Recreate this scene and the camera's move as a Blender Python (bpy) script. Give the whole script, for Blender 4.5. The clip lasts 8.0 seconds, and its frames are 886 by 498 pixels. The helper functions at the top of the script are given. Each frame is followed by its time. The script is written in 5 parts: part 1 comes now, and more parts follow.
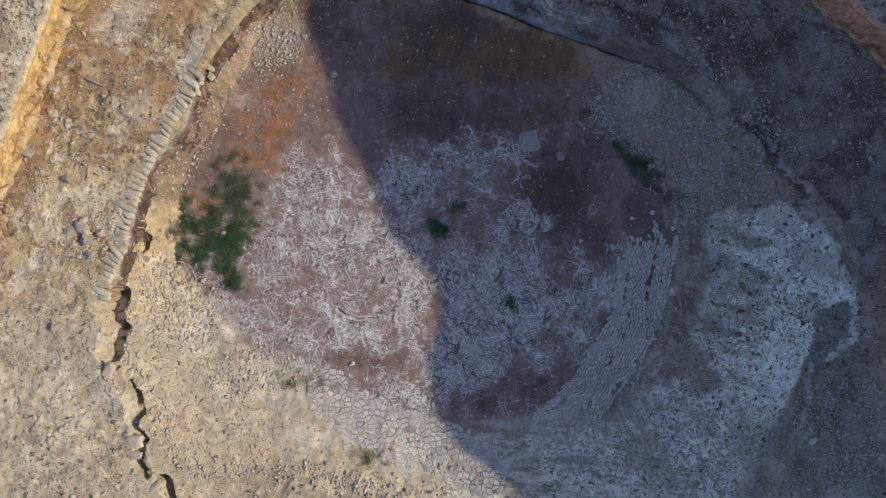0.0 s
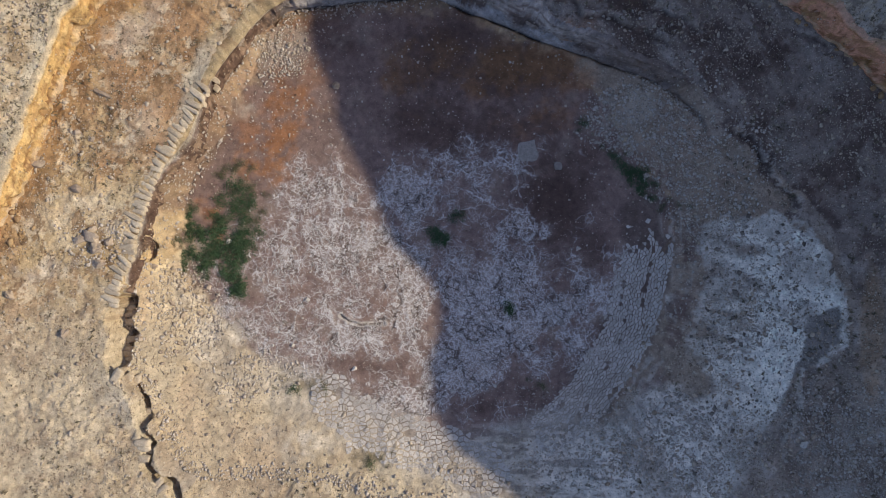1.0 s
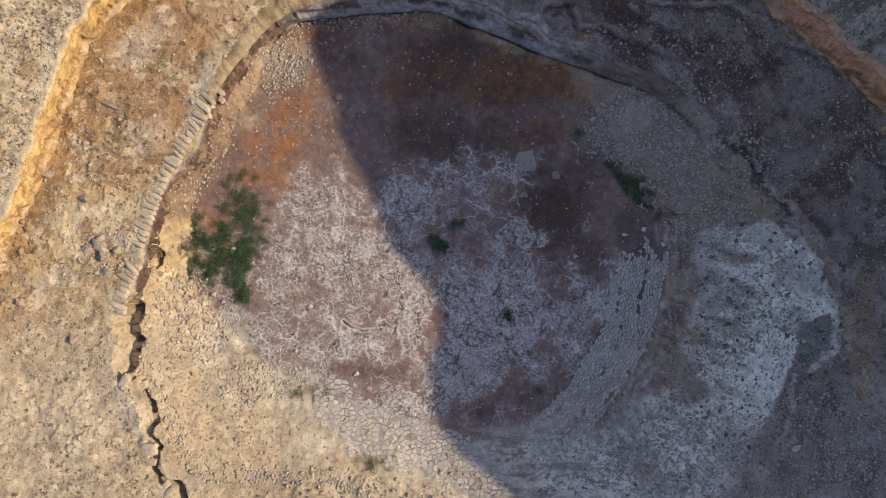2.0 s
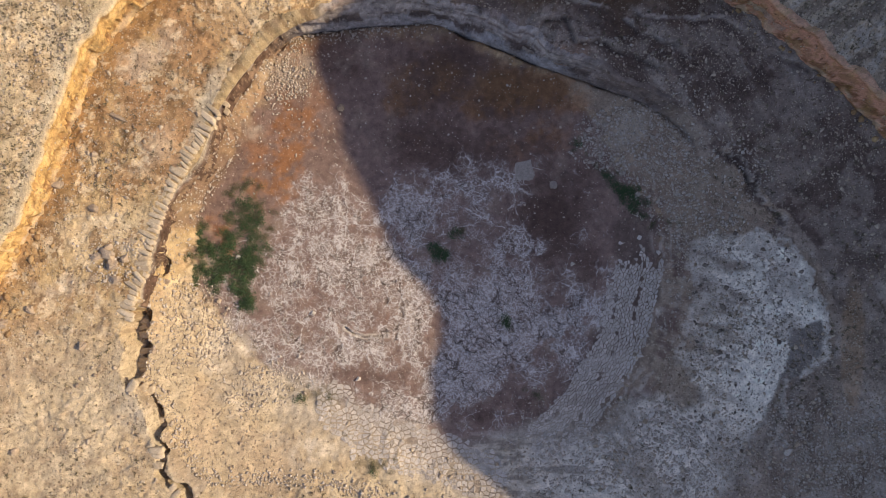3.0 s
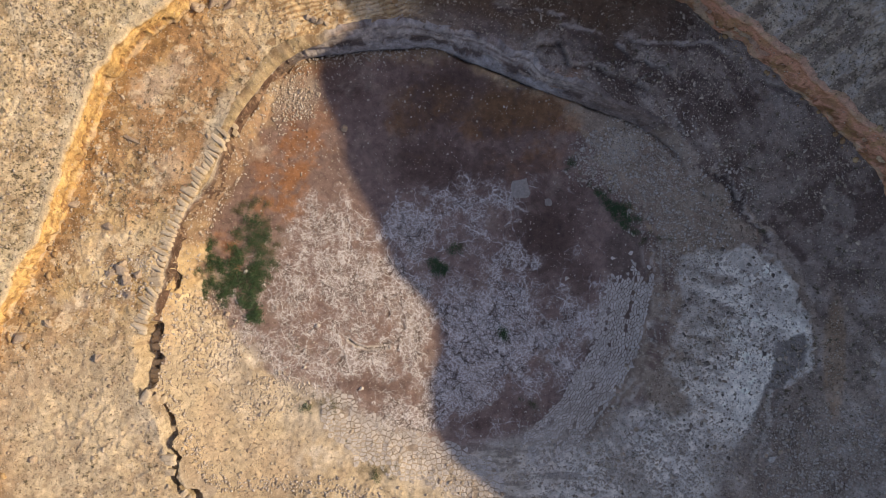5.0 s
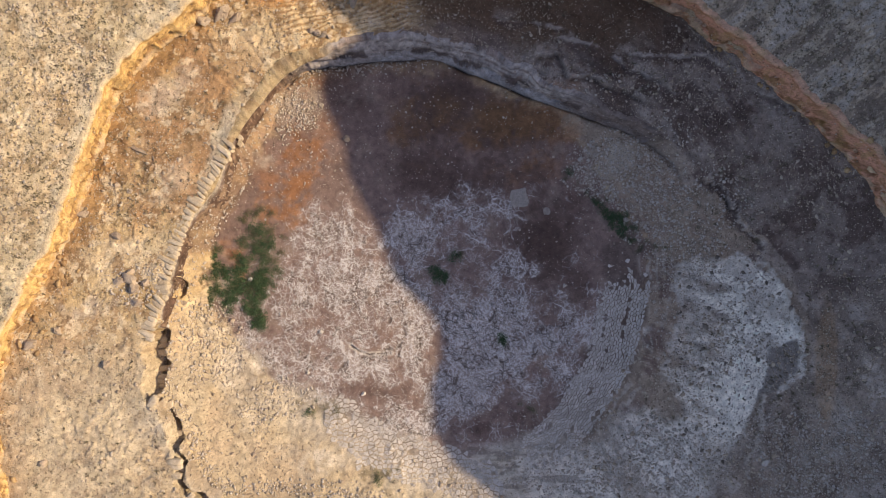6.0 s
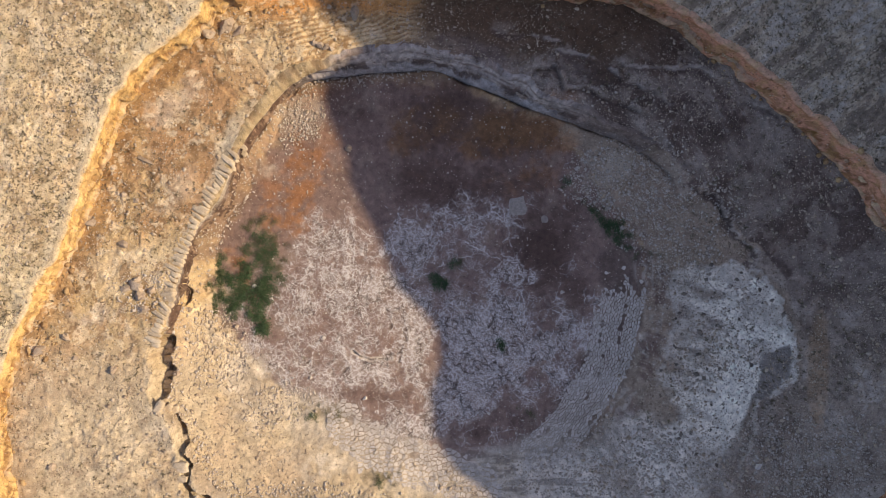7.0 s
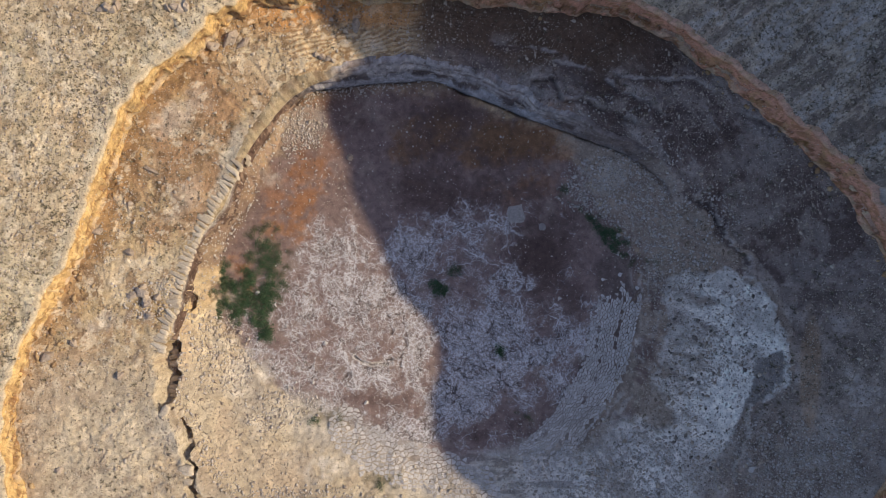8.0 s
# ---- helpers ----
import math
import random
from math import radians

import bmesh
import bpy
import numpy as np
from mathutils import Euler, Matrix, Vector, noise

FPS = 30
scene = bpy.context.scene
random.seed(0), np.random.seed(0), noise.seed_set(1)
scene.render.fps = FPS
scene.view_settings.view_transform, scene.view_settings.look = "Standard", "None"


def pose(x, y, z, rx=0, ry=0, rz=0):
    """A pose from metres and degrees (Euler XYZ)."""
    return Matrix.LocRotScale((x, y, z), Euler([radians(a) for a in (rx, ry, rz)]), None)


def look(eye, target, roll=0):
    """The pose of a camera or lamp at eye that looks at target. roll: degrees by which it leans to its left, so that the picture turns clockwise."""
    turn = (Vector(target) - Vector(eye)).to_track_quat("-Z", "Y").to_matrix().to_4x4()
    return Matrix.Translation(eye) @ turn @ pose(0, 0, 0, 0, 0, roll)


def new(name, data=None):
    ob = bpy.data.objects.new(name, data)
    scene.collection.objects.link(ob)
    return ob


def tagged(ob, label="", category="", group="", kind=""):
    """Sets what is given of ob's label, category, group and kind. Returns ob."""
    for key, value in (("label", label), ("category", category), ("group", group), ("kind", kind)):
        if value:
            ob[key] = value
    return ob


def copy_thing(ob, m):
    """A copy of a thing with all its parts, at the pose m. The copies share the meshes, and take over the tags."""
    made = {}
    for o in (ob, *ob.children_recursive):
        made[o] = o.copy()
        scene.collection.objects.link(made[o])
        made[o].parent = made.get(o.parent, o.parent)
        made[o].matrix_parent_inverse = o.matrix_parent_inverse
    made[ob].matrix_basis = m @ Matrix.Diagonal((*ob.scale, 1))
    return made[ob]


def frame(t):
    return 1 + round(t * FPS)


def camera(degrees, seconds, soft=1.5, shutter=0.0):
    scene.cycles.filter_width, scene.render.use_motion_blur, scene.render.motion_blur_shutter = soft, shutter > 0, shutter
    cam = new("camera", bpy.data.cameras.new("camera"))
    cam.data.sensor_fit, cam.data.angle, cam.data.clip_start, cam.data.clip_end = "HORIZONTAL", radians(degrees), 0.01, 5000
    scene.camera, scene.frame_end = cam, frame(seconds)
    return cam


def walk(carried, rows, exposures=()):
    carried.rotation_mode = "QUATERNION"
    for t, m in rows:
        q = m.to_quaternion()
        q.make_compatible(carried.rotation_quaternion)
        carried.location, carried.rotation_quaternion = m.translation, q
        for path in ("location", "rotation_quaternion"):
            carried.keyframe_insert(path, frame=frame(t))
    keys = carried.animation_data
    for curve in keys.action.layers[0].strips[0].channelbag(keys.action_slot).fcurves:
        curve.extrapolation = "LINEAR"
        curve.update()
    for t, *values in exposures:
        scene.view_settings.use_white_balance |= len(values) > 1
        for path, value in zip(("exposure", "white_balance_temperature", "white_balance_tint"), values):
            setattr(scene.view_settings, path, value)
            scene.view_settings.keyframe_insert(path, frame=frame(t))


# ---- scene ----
cam = camera(72.0, 8.0, 0.5)
EYE, TILT = 48.0, -88.2
ROWS = [
    (0.0, 0.000, 0.000, 0.000, 0.000, 0.000, -0.000),
    (0.5, -0.010, -0.520, 0.314, 0.000, -0.020, 0.010),
    (1.0, -0.023, -1.088, 0.630, 0.000, -0.027, 0.000),
    (1.5, -0.018, -1.611, 0.937, 0.007, -0.040, -0.000),
    (3.0, -0.016, -3.279, 1.986, 0.013, -0.093, -0.010),
    (3.5, 0.026, -3.801, 2.265, 0.020, -0.100, -0.010),
    (4.0, 0.083, -4.372, 2.614, 0.027, -0.113, -0.010),
    (4.5, 0.077, -4.898, 2.977, 0.033, -0.126, -0.000),
    (6.0, -0.007, -6.573, 4.091, 0.020, -0.172, 0.020),
    (6.5, 0.008, -7.101, 4.434, 0.027, -0.179, 0.030),
    (7.0, 0.008, -7.673, 4.784, 0.027, -0.186, 0.030),
    (7.5, 0.030, -8.199, 5.109, 0.027, -0.199, 0.040),
    (8.0, 0.045, -8.774, 5.466, 0.033, -0.199, 0.060),
]
EXPOSURES = [(0.0, -0.06, 5330, 17), (1.5, 0.04, 5840, 19.5), (3.2, 0.21, 6510, 23), (4.5, 0.14, 6660, 23), (6.0, 0.31, 6510, 23), (7.5, 0.31, 6550, 23), (8.0, 0.10, 5800, 20)]
walk(cam, [(t, pose(0, 0, EYE, TILT, 0, 0) @ pose(x, y, z, 90 + pitch, roll, yaw)) for t, x, y, z, yaw, pitch, roll in ROWS], EXPOSURES)

# ---- light ----
SUN_UP = 32.5
sun = new("sun", bpy.data.lights.new("sun", "SUN"))
sun.data.energy, sun.data.angle, sun.data.color = 4.35, radians(0.45), (1.0, 0.87, 0.57)
sun.matrix_world = look((80, 0, 80 * math.tan(radians(SUN_UP))), (0, 0, 0))
world = bpy.data.worlds.new("sky")
scene.world = world
world.use_nodes = True
sky = world.node_tree.nodes.new("ShaderNodeTexSky")
sky.sky_type, sky.sun_disc, sky.dust_density, sky.ozone_density = "NISHITA", False, 1.3, 1.0
sky.sun_elevation, sky.sun_rotation = radians(SUN_UP), radians(90)
world.node_tree.links.new(sky.outputs[0], world.node_tree.nodes["Background"].inputs[0])
world.node_tree.nodes["Background"].inputs[1].default_value = 0.15



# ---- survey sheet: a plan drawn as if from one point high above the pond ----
def plan(u, v, z=0.0):
    a, b = (u - 784) / 1079, (441 - v) / 1079
    k = (EYE_S - z) / (1 - 0.0295 * b)
    return 0.083 + k * a, 2.476 + k * (b + 0.0295)


EYE_S = 52.45


# ---- noise ----
def lattice(ix, iy, seed):
    n = (ix * 374761393 + iy * 668265263 + seed * 1442695041) & 0xFFFFFFFF
    n = ((n ^ (n >> 13)) * 1274126177) & 0xFFFFFFFF
    n = ((n ^ (n >> 16)) * 2246822519) & 0xFFFFFFFF
    return ((n ^ (n >> 15)) & 0xFFFFFF) / float(0xFFFFFF)


def vnoise(x, y, seed=0):
    ix, iy = np.floor(x).astype(np.int64), np.floor(y).astype(np.int64)
    fx, fy = x - ix, y - iy
    fx, fy = fx * fx * (3 - 2 * fx), fy * fy * (3 - 2 * fy)
    a, b = lattice(ix, iy, seed), lattice(ix + 1, iy, seed)
    c, d = lattice(ix, iy + 1, seed), lattice(ix + 1, iy + 1, seed)
    return (a + (b - a) * fx) * (1 - fy) + (c + (d - c) * fx) * fy


def fbm(x, y, size, octaves=4, seed=0, gain=0.5):
    """Fractal noise from -1 to 1; size is the largest feature in metres."""
    out, amp, total, f = 0.0, 1.0, 0.0, 1.0 / size
    for k in range(octaves):
        ca, sa = math.cos(k * 1.1 + seed), math.sin(k * 1.1 + seed)
        out = out + amp * (vnoise((x * ca - y * sa) * f + 17.3 * k, (x * sa + y * ca) * f - 9.1 * k, seed + k) * 2 - 1)
        total, amp, f = total + amp, amp * gain, f * 2.03
    return out / total


def step(a, b, x):
    t = np.clip((x - a) / (b - a), 0, 1)
    return t * t * (3 - 2 * t)


def mix(a, b, t):
    return a + (b - a) * t


# ---- the sinkhole's rings: radius and height, every 11.25 degrees round its middle ----
MX, MY = -1.0, 3.0
POND_R = [20.2, 19.6, 18.1, 18.3, 18.8, 18.5, 18.2, 18.7, 19.4, 19.9, 20.6, 21.5, 20.8, 19.6, 19.0, 19.4, 19.8, 19.0, 17.9, 16.7, 15.9, 15.1, 15.2, 15.2, 15.9, 16.9, 17.3, 17.7, 18.3, 18.9, 19.1, 19.4]
FOOT_R = [22.3, 23.1, 23.7, 22.2, 20.1, 18.9, 18.5, 18.8, 19.7, 20.0, 20.8, 22.0, 21.2, 20.4, 19.7, 20.9, 21.6, 23.1, 24.9, 25.1, 25.4, 22.4, 20.8, 20.7, 20.8, 20.9, 21.1, 21.4, 21.7, 21.4, 21.2, 21.6]
FOOT_Z = [1.1, 1.1, 1.1, 0.8, 0.4, 0.3, 0.2, 0.2, 0.2, 0.2, 0.3, 0.7, 1.4, 2.0, 2.4, 2.6, 2.7, 2.7, 2.6, 2.4, 2.1, 1.5, 1.2, 1.2, 1.1, 1.1, 1.1, 1.1, 1.2, 1.2, 1.2, 1.2]
LEDGE_R = [31.1, 27.3, 24.7, 22.8, 20.8, 19.8, 19.8, 20.1, 20.7, 21.2, 21.5, 21.4, 21.0, 20.5, 19.8, 21.0, 21.7, 23.4, 24.8, 25.1, 26.9, 27.1, 26.4, 26.0, 25.9, 26.5, 27.5, 28.4, 29.2, 29.8, 29.8, 32.0]
LEDGE_Z = [2.3, 2.0, 2.0, 2.2, 2.3, 2.3, 2.3, 2.3, 2.5, 2.8, 3.1, 3.3, 3.5, 3.8, 3.9, 4.0, 4.0, 4.0, 4.0, 3.8, 3.4, 3.2, 3.0, 3.0, 3.0, 3.0, 3.0, 3.0, 2.9, 2.8, 2.6, 2.6]
BASE_R = [41.0, 37.6, 34.5, 32.1, 30.7, 29.5, 27.2, 26.1, 26.1, 26.7, 28.0, 29.2, 29.7, 30.0, 29.6, 29.3, 31.8, 35.2, 38.2, 39.4, 37.6, 34.6, 32.9, 32.1, 31.3, 32.1, 33.7, 35.2, 38.2, 41.1, 41.9, 41.9]
BASE_Z = [4.0, 4.0, 4.0, 3.6, 3.2, 3.0, 2.9, 2.8, 2.9, 3.1, 3.4, 3.9, 4.2, 4.3, 4.4, 4.5, 4.6, 4.6, 4.5, 4.3, 4.1, 4.0, 4.0, 4.0, 4.0, 4.0, 4.0, 4.0, 4.0, 4.0, 4.0, 4.0]
RIM_R = [42.0, 38.4, 35.3, 32.6, 30.8, 29.1, 26.9, 26.0, 26.1, 26.8, 27.9, 29.1, 29.4, 29.7, 29.9, 29.9, 32.1, 35.6, 38.6, 39.9, 39.1, 36.2, 34.5, 33.6, 32.7, 33.7, 35.2, 36.8, 39.8, 42.4, 42.9, 43.0]
RIM_Z = [6.0, 6.0, 6.0, 6.0, 6.0, 6.0, 6.0, 6.0, 6.0, 6.0, 6.1, 6.4, 6.6, 6.6, 6.4, 6.2, 6.0, 6.0, 6.0, 6.0, 6.0, 6.0, 6.0, 6.0, 6.0, 6.0, 6.0, 6.0, 6.0, 6.0, 6.0, 6.0]


def ring(values, theta):
    """A ring's value at the angle theta, gliding through its stations."""
    v = np.array(values)
    n = len(v)
    s = (theta / (2 * math.pi) % 1.0) * n
    i = np.floor(s).astype(int) % n
    t = s - np.floor(s)
    a, b, c, d = v[i - 1], v[i], v[(i + 1) % n], v[(i + 2) % n]
    return 0.5 * (2 * b + (c - a) * t + (2 * a - 5 * b + 4 * c - d) * t * t + (3 * b - a - 3 * c + d) * t ** 3)


def polyline(x, y, sheet, z=0.0):
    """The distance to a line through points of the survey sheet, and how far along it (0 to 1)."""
    pts = [plan(u, v, z) for u, v in sheet]
    best, along = np.full(np.shape(x), 1e9), np.zeros(np.shape(x))
    n = len(pts) - 1
    for k in range(n):
        (ax, ay), (bx, by) = pts[k], pts[k + 1]
        dx, dy = bx - ax, by - ay
        t = np.clip(((x - ax) * dx + (y - ay) * dy) / (dx * dx + dy * dy), 0, 1)
        d = np.hypot(x - ax - t * dx, y - ay - t * dy)
        along = np.where(d < best, (k + t) / n, along)
        best = np.minimum(best, d)
    return best, along


def side_of(x, y, sheet, z=0.0):
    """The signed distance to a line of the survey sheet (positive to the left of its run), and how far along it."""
    pts = [plan(u, v, z) for u, v in sheet]
    best, along = np.full(np.shape(x), 1e9), np.zeros(np.shape(x))
    sign = np.ones(np.shape(x))
    n = len(pts) - 1
    for k in range(n):
        (ax, ay), (bx, by) = pts[k], pts[k + 1]
        dx, dy = bx - ax, by - ay
        t = np.clip(((x - ax) * dx + (y - ay) * dy) / (dx * dx + dy * dy), 0, 1)
        d = np.hypot(x - ax - t * dx, y - ay - t * dy)
        closer = d < best
        sign = np.where(closer, np.sign(dx * (y - ay) - dy * (x - ax)), sign)
        along = np.where(closer, (k + t) / n, along)
        best = np.minimum(best, d)
    return best * sign, along


# fissures along the ledge: sheet points, width in metres, depth
FISSURES = [
    ([(258, 548), (262, 572), (250, 600), (262, 622), (250, 652), (252, 686)], 0.50, 2.4),
    ([(276, 708), (289, 740), (296, 778), (309, 800), (300, 835), (314, 852), (338, 866), (352, 900), (380, 930)], 0.25, 2.0),
    ([(288, 462), (292, 480), (290, 500)], 0.24, 1.3),
]
SLUMP = [(1258, 278), (1288, 296), (1310, 322), (1322, 350), (1345, 372), (1360, 392), (1364, 418)]
# low ledges of harder beds on the north-eastern terrace: sheet points, step (m)
BEDS = [
    ([(868, -25), (899, -17), (931, -15), (970, -4), (1021, 2)], 0.25),
    ([(930, 51), (966, 47), (997, 46), (1005, 65), (1021, 88), (1052, 88), (1091, 108), (1122, 120), (1154, 132), (1189, 147)], 0.75),
    ([(1087, 45), (1111, 65), (1146, 77), (1173, 96), (1205, 120)], 0.45),
    ([(1103, 39), (1142, 51), (1189, 57), (1220, 57), (1244, 45)], 0.3),
    ([(1179, 63), (1222, 56), (1257, 60), (1285, 71), (1312, 92)], 0.25),
    ([(1339, 114), (1383, 142), (1422, 170), (1453, 194)], 0.3),
    ([(1179, 109), (1206, 121), (1226, 124)], 0.35),
    ([(985, 20), (1030, 30), (1075, 38)], 0.3),
]
# pale crest of silt round the apron
CREST = [(1335, 412), (1385, 440), (1415, 466), (1432, 510), (1442, 555), (1452, 600), (1450, 632), (1427, 656), (1403, 672), (1380, 686), (1369, 719), (1364, 745), (1357, 770), (1340, 800), (1318, 840)]
HILL_X = 78.0
# the shadow-casting hill's crest line: (y, height)
CREST_Y = [-200, -60, -25, -17.5, -14.5, -10.5, -7, -4, -1, 2.5, 8, 12, 16.5, 19.5, 24, 28, 40, 90, 200]
CREST_Z = [30, 44, 46.2, 47.2, 49.0, 50.4, 50.8, 50.2, 50.5, 52.4, 54.2, 55.3, 56.3, 57.0, 57.8, 60.6, 61, 52, 36]


def relief(x, y, fine=True):
    """The ground's height at x, y, with the class of the place (0 pond bed, 1 scarp, 2 terrace, 3 cliff, 4 plateau) and edge distances."""
    dx, dy = x - MX, y - MY
    theta, r = np.arctan2(dy, dx), np.hypot(dx, dy)
    warp = fbm(x, y, 6.0, 3, 11) * 0.7
    crumble = fbm(x, y, 1.3, 4, 12, 0.6) * 0.35
    pond = ring(POND_R, theta) + fbm(x, y, 5.0, 5, 13, 0.6) * 2.2
    foot = ring(FOOT_R, theta) + warp * 0.25
    ledge = np.maximum(ring(LEDGE_R, theta) + warp * 0.25 + crumble * 1.3 + fbm(x, y, 3.0, 3, 15) * 0.5 * step(-14, -10, x), foot + 0.2)
    base = ring(BASE_R, theta) + warp + crumble * 1.6
    rim = np.maximum(ring(RIM_R, theta) + warp + fbm(x, y, 2.2, 4, 14, 0.6) * 0.75, base + 0.15)
    foot_z, ledge_z = ring(FOOT_Z, theta), ring(LEDGE_Z, theta)
    base_z, rim_z = ring(BASE_Z, theta), ring(RIM_Z, theta)
    pond = np.minimum(pond, foot - 0.3)
    def part_of(a, b):
        return np.clip((r - a) / (b - a), 0, 1)
    z = foot_z * part_of(pond, foot)
    z = z + (ledge_z - foot_z) * part_of(foot, ledge)
    z = z + (base_z - ledge_z) * part_of(ledge, base)
    cliff = part_of(base, rim)
    z = z + (rim_z - base_z) * (0.75 * cliff + 0.25 * step(0, 1, cliff))
    z = z + 1.8 * (1 - np.exp(-np.maximum(r - rim, 0) * 0.09))
    kind = np.where(r < foot, 0, np.where(r < ledge, np.where(ledge - foot < 1.7, 1, 2), np.where(r < base, 2, np.where(r < rim, 3, 4))))
    # hill towards the sun
    hill = np.interp(y, CREST_Y, CREST_Z) + fbm(x * 0 + 3, y, 3.0, 3, 77) * 0.35
    up = step(42, HILL_X, x) * 0.65 + 0.35 * np.clip((x - 42) / (HILL_X - 42), 0, 1)
    down = 1 - step(HILL_X, HILL_X + 160, x)
    z = z + np.maximum(hill - 8, 0) * np.where(x < HILL_X, up, down)
    # rolling land far away
    far = step(60, 300, np.hypot(x, y))
    z = z + far * fbm(x, y, 420.0, 3, 90) * 9
    if not fine:
        return z
    inside = 1 - step(0.0, 1.5, r - pond)
    slope = 1 - inside
    clods = step(0.12, 0.34, fbm(x, y, 0.7, 3, 22, 0.7)) * step(-0.25, 0.35, fbm(x, y, 5.0, 4, 25, 0.6))
    z = z + slope * (fbm(x, y, 3.2, 4, 21) * 0.26 + fbm(x, y, 0.8, 3, 26, 0.6) * 0.05 + clods * 0.10)
    z = z + inside * (fbm(x, y, 2.5, 4, 23) * 0.04 + fbm(x, y, 0.45, 2, 24) * 0.03)
    # rills down the slopes, hard beds on the cliff
    rill = vnoise(theta * 34 + 0.5 * warp, r * 0.25, 31)
    z = z - slope * (kind == 2) * 0.10 * step(0.62, 0.95, rill)
    bed = np.sin(z * 7.0 + fbm(x, y, 3, 2, 33) * 2) * 0.12 + fbm(x, y, 0.9, 4, 34, 0.65) * 0.75
    z = z + bed * np.where(kind == 3, np.minimum(cliff * 4, np.minimum((1 - cliff) * 4, 1)), 0)
    z = z + np.where(kind == 1, fbm(x, y, 0.5, 3, 35) * 0.18, 0)
    # groove dug along the northern foot to give the undercut's dark line
    north = step(0.10, 0.16, theta / math.pi) * step(0.86, 0.74, theta / math.pi)
    z = z - north * (0.15 + 0.7 * vnoise(x * 0.6, y * 0.6, 46)) * np.exp(-((r - foot + 0.05 + crumble * 0.5) / 0.24) ** 2)
    # hard beds: fine lines on the north-western terrace, low steps on the north-eastern
    out = (r - ledge) + fbm(x, y, 5.0, 4, 36) * 0.9
    fines = step(0.36, 0.42, theta / math.pi) * step(0.66, 0.58, theta / math.pi) * (kind == 2)
    z = z + fines * 0.05 * np.sin(out * 2 * math.pi / 0.46) * step(-0.2, 0.3, fbm(x, y, 3.0, 3, 38) + 0.2)
    for line, high in BEDS:
        d, along = side_of(x, y, line, 3.0)
        d = d + crumble * 1.4 + warp * 0.5
        ends = np.clip(np.minimum(along, 1 - along) * 8, 0, 1) * (np.abs(d) < 6)
        z = z + 0.55 * ends * high * (np.where(d > 0, np.exp(-np.maximum(d, 0) / 1.3), 0) * step(-0.05, 0.06, d) - 0.30 * np.exp(-((d + 0.16) / 0.13) ** 2) * (d < 0.05))
    d, along = side_of(x, y, CREST, 2.6)
    z = z + 0.22 * np.exp(-((d + 1.1 * fbm(x, y, 2.4, 6, 50, 0.68)) / 0.22) ** 2) * (0.4 + 0.8 * vnoise(x * 0.9, y * 0.9, 48)) * step(0.0, 0.05, along) * step(1.0, 0.9, along)
    for line, wide, deep in FISSURES:
        d, along = polyline(x, y, line, 2.6)
        w = wide * (0.75 + 0.5 * vnoise(x * 2.3, y * 2.3, 41)) * np.clip(np.minimum(along, 1 - along) * 9, 0.25, 1)
        z = z - deep * step(w + 0.10, w - 0.06, d + crumble * 0.15)
    d, along = polyline(x, y, [(612, 590), (625, 600), (645, 606), (686, 603)])
    z = z + 0.07 * np.exp(-((d - 0.16) / 0.09) ** 2) - 0.22 * step(0.12, 0.03, d + 0.05 * along)
    # slumped step on the eastern slope
    d, along = polyline(x, y, SLUMP, 2.0)
    jag = fbm(x, y, 1.4, 5, 30, 0.68)
    sx, sy = zip(*[plan(u, v, 2.0) for u, v in SLUMP])
    west = step(0.05, -0.12, x - np.interp(-y, [-q for q in sy], sx) + jag * 1.6)
    z = z - (0.08 + 0.6 * vnoise(x * 0.8 + 5, y * 0.8, 47)) * west * np.exp(-np.maximum(d - 0.1, 0) / (0.2 + 0.6 * vnoise(x * 0.7, y * 0.7, 45))) * step(0.0, 0.06, along) * step(1.0, 0.94, along)
    return z, kind, theta, r, pond, foot, ledge, base, rim


STEP = 0.10
X0, X1, Y0, Y1 = -46.2, 44.0, -27.5, 35.2
gx, gy = np.arange(X0, X1 + 1e-6, STEP), np.arange(Y0, Y1 + 1e-6, STEP)
NX, NY = len(gx), len(gy)
PX_, PY_ = np.meshgrid(gx, gy)
HZ, KIND, TH, RR, POND, FOOT, LEDGE, BASE, RIM = relief(PX_, PY_)


def ground_z(x, y):
    i, j = (x - X0) / STEP, (y - Y0) / STEP
    a, b = min(max(int(i), 0), NX - 2), min(max(int(j), 0), NY - 2)
    s, t = i - a, j - b
    return (HZ[b, a] * (1 - s) + HZ[b, a + 1] * s) * (1 - t) + (HZ[b + 1, a] * (1 - s) + HZ[b + 1, a + 1] * s) * t


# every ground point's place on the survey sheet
_q = (PY_ - 2.476) / (EYE_S - HZ)
UU = 784 + (PX_ - 0.083) * 1079 / (EYE_S - HZ) * (1 - 0.0295 * (_q - 0.0295))
VV = 441 - 1079 * (_q - 0.0295) / (1 + 0.0295 * _q)
WAVY = {}


def patch(u, v, ru, rv, turn=0.0, rough=0.4, seed=5, inner=0.62):
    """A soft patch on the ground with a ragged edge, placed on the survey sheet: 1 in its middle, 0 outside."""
    if seed not in WAVY:
        WAVY[seed] = fbm(PX_, PY_, 4.0, 5, seed, 0.7)
    c, s = math.cos(radians(turn)), math.sin(radians(turn))
    a, b = ((UU - u) * c - (VV - v) * s) / ru, ((UU - u) * s + (VV - v) * c) / rv
    return 1 - step(inner, 1.12, np.sqrt(a * a + b * b) + rough * WAVY[seed] * 1.9)


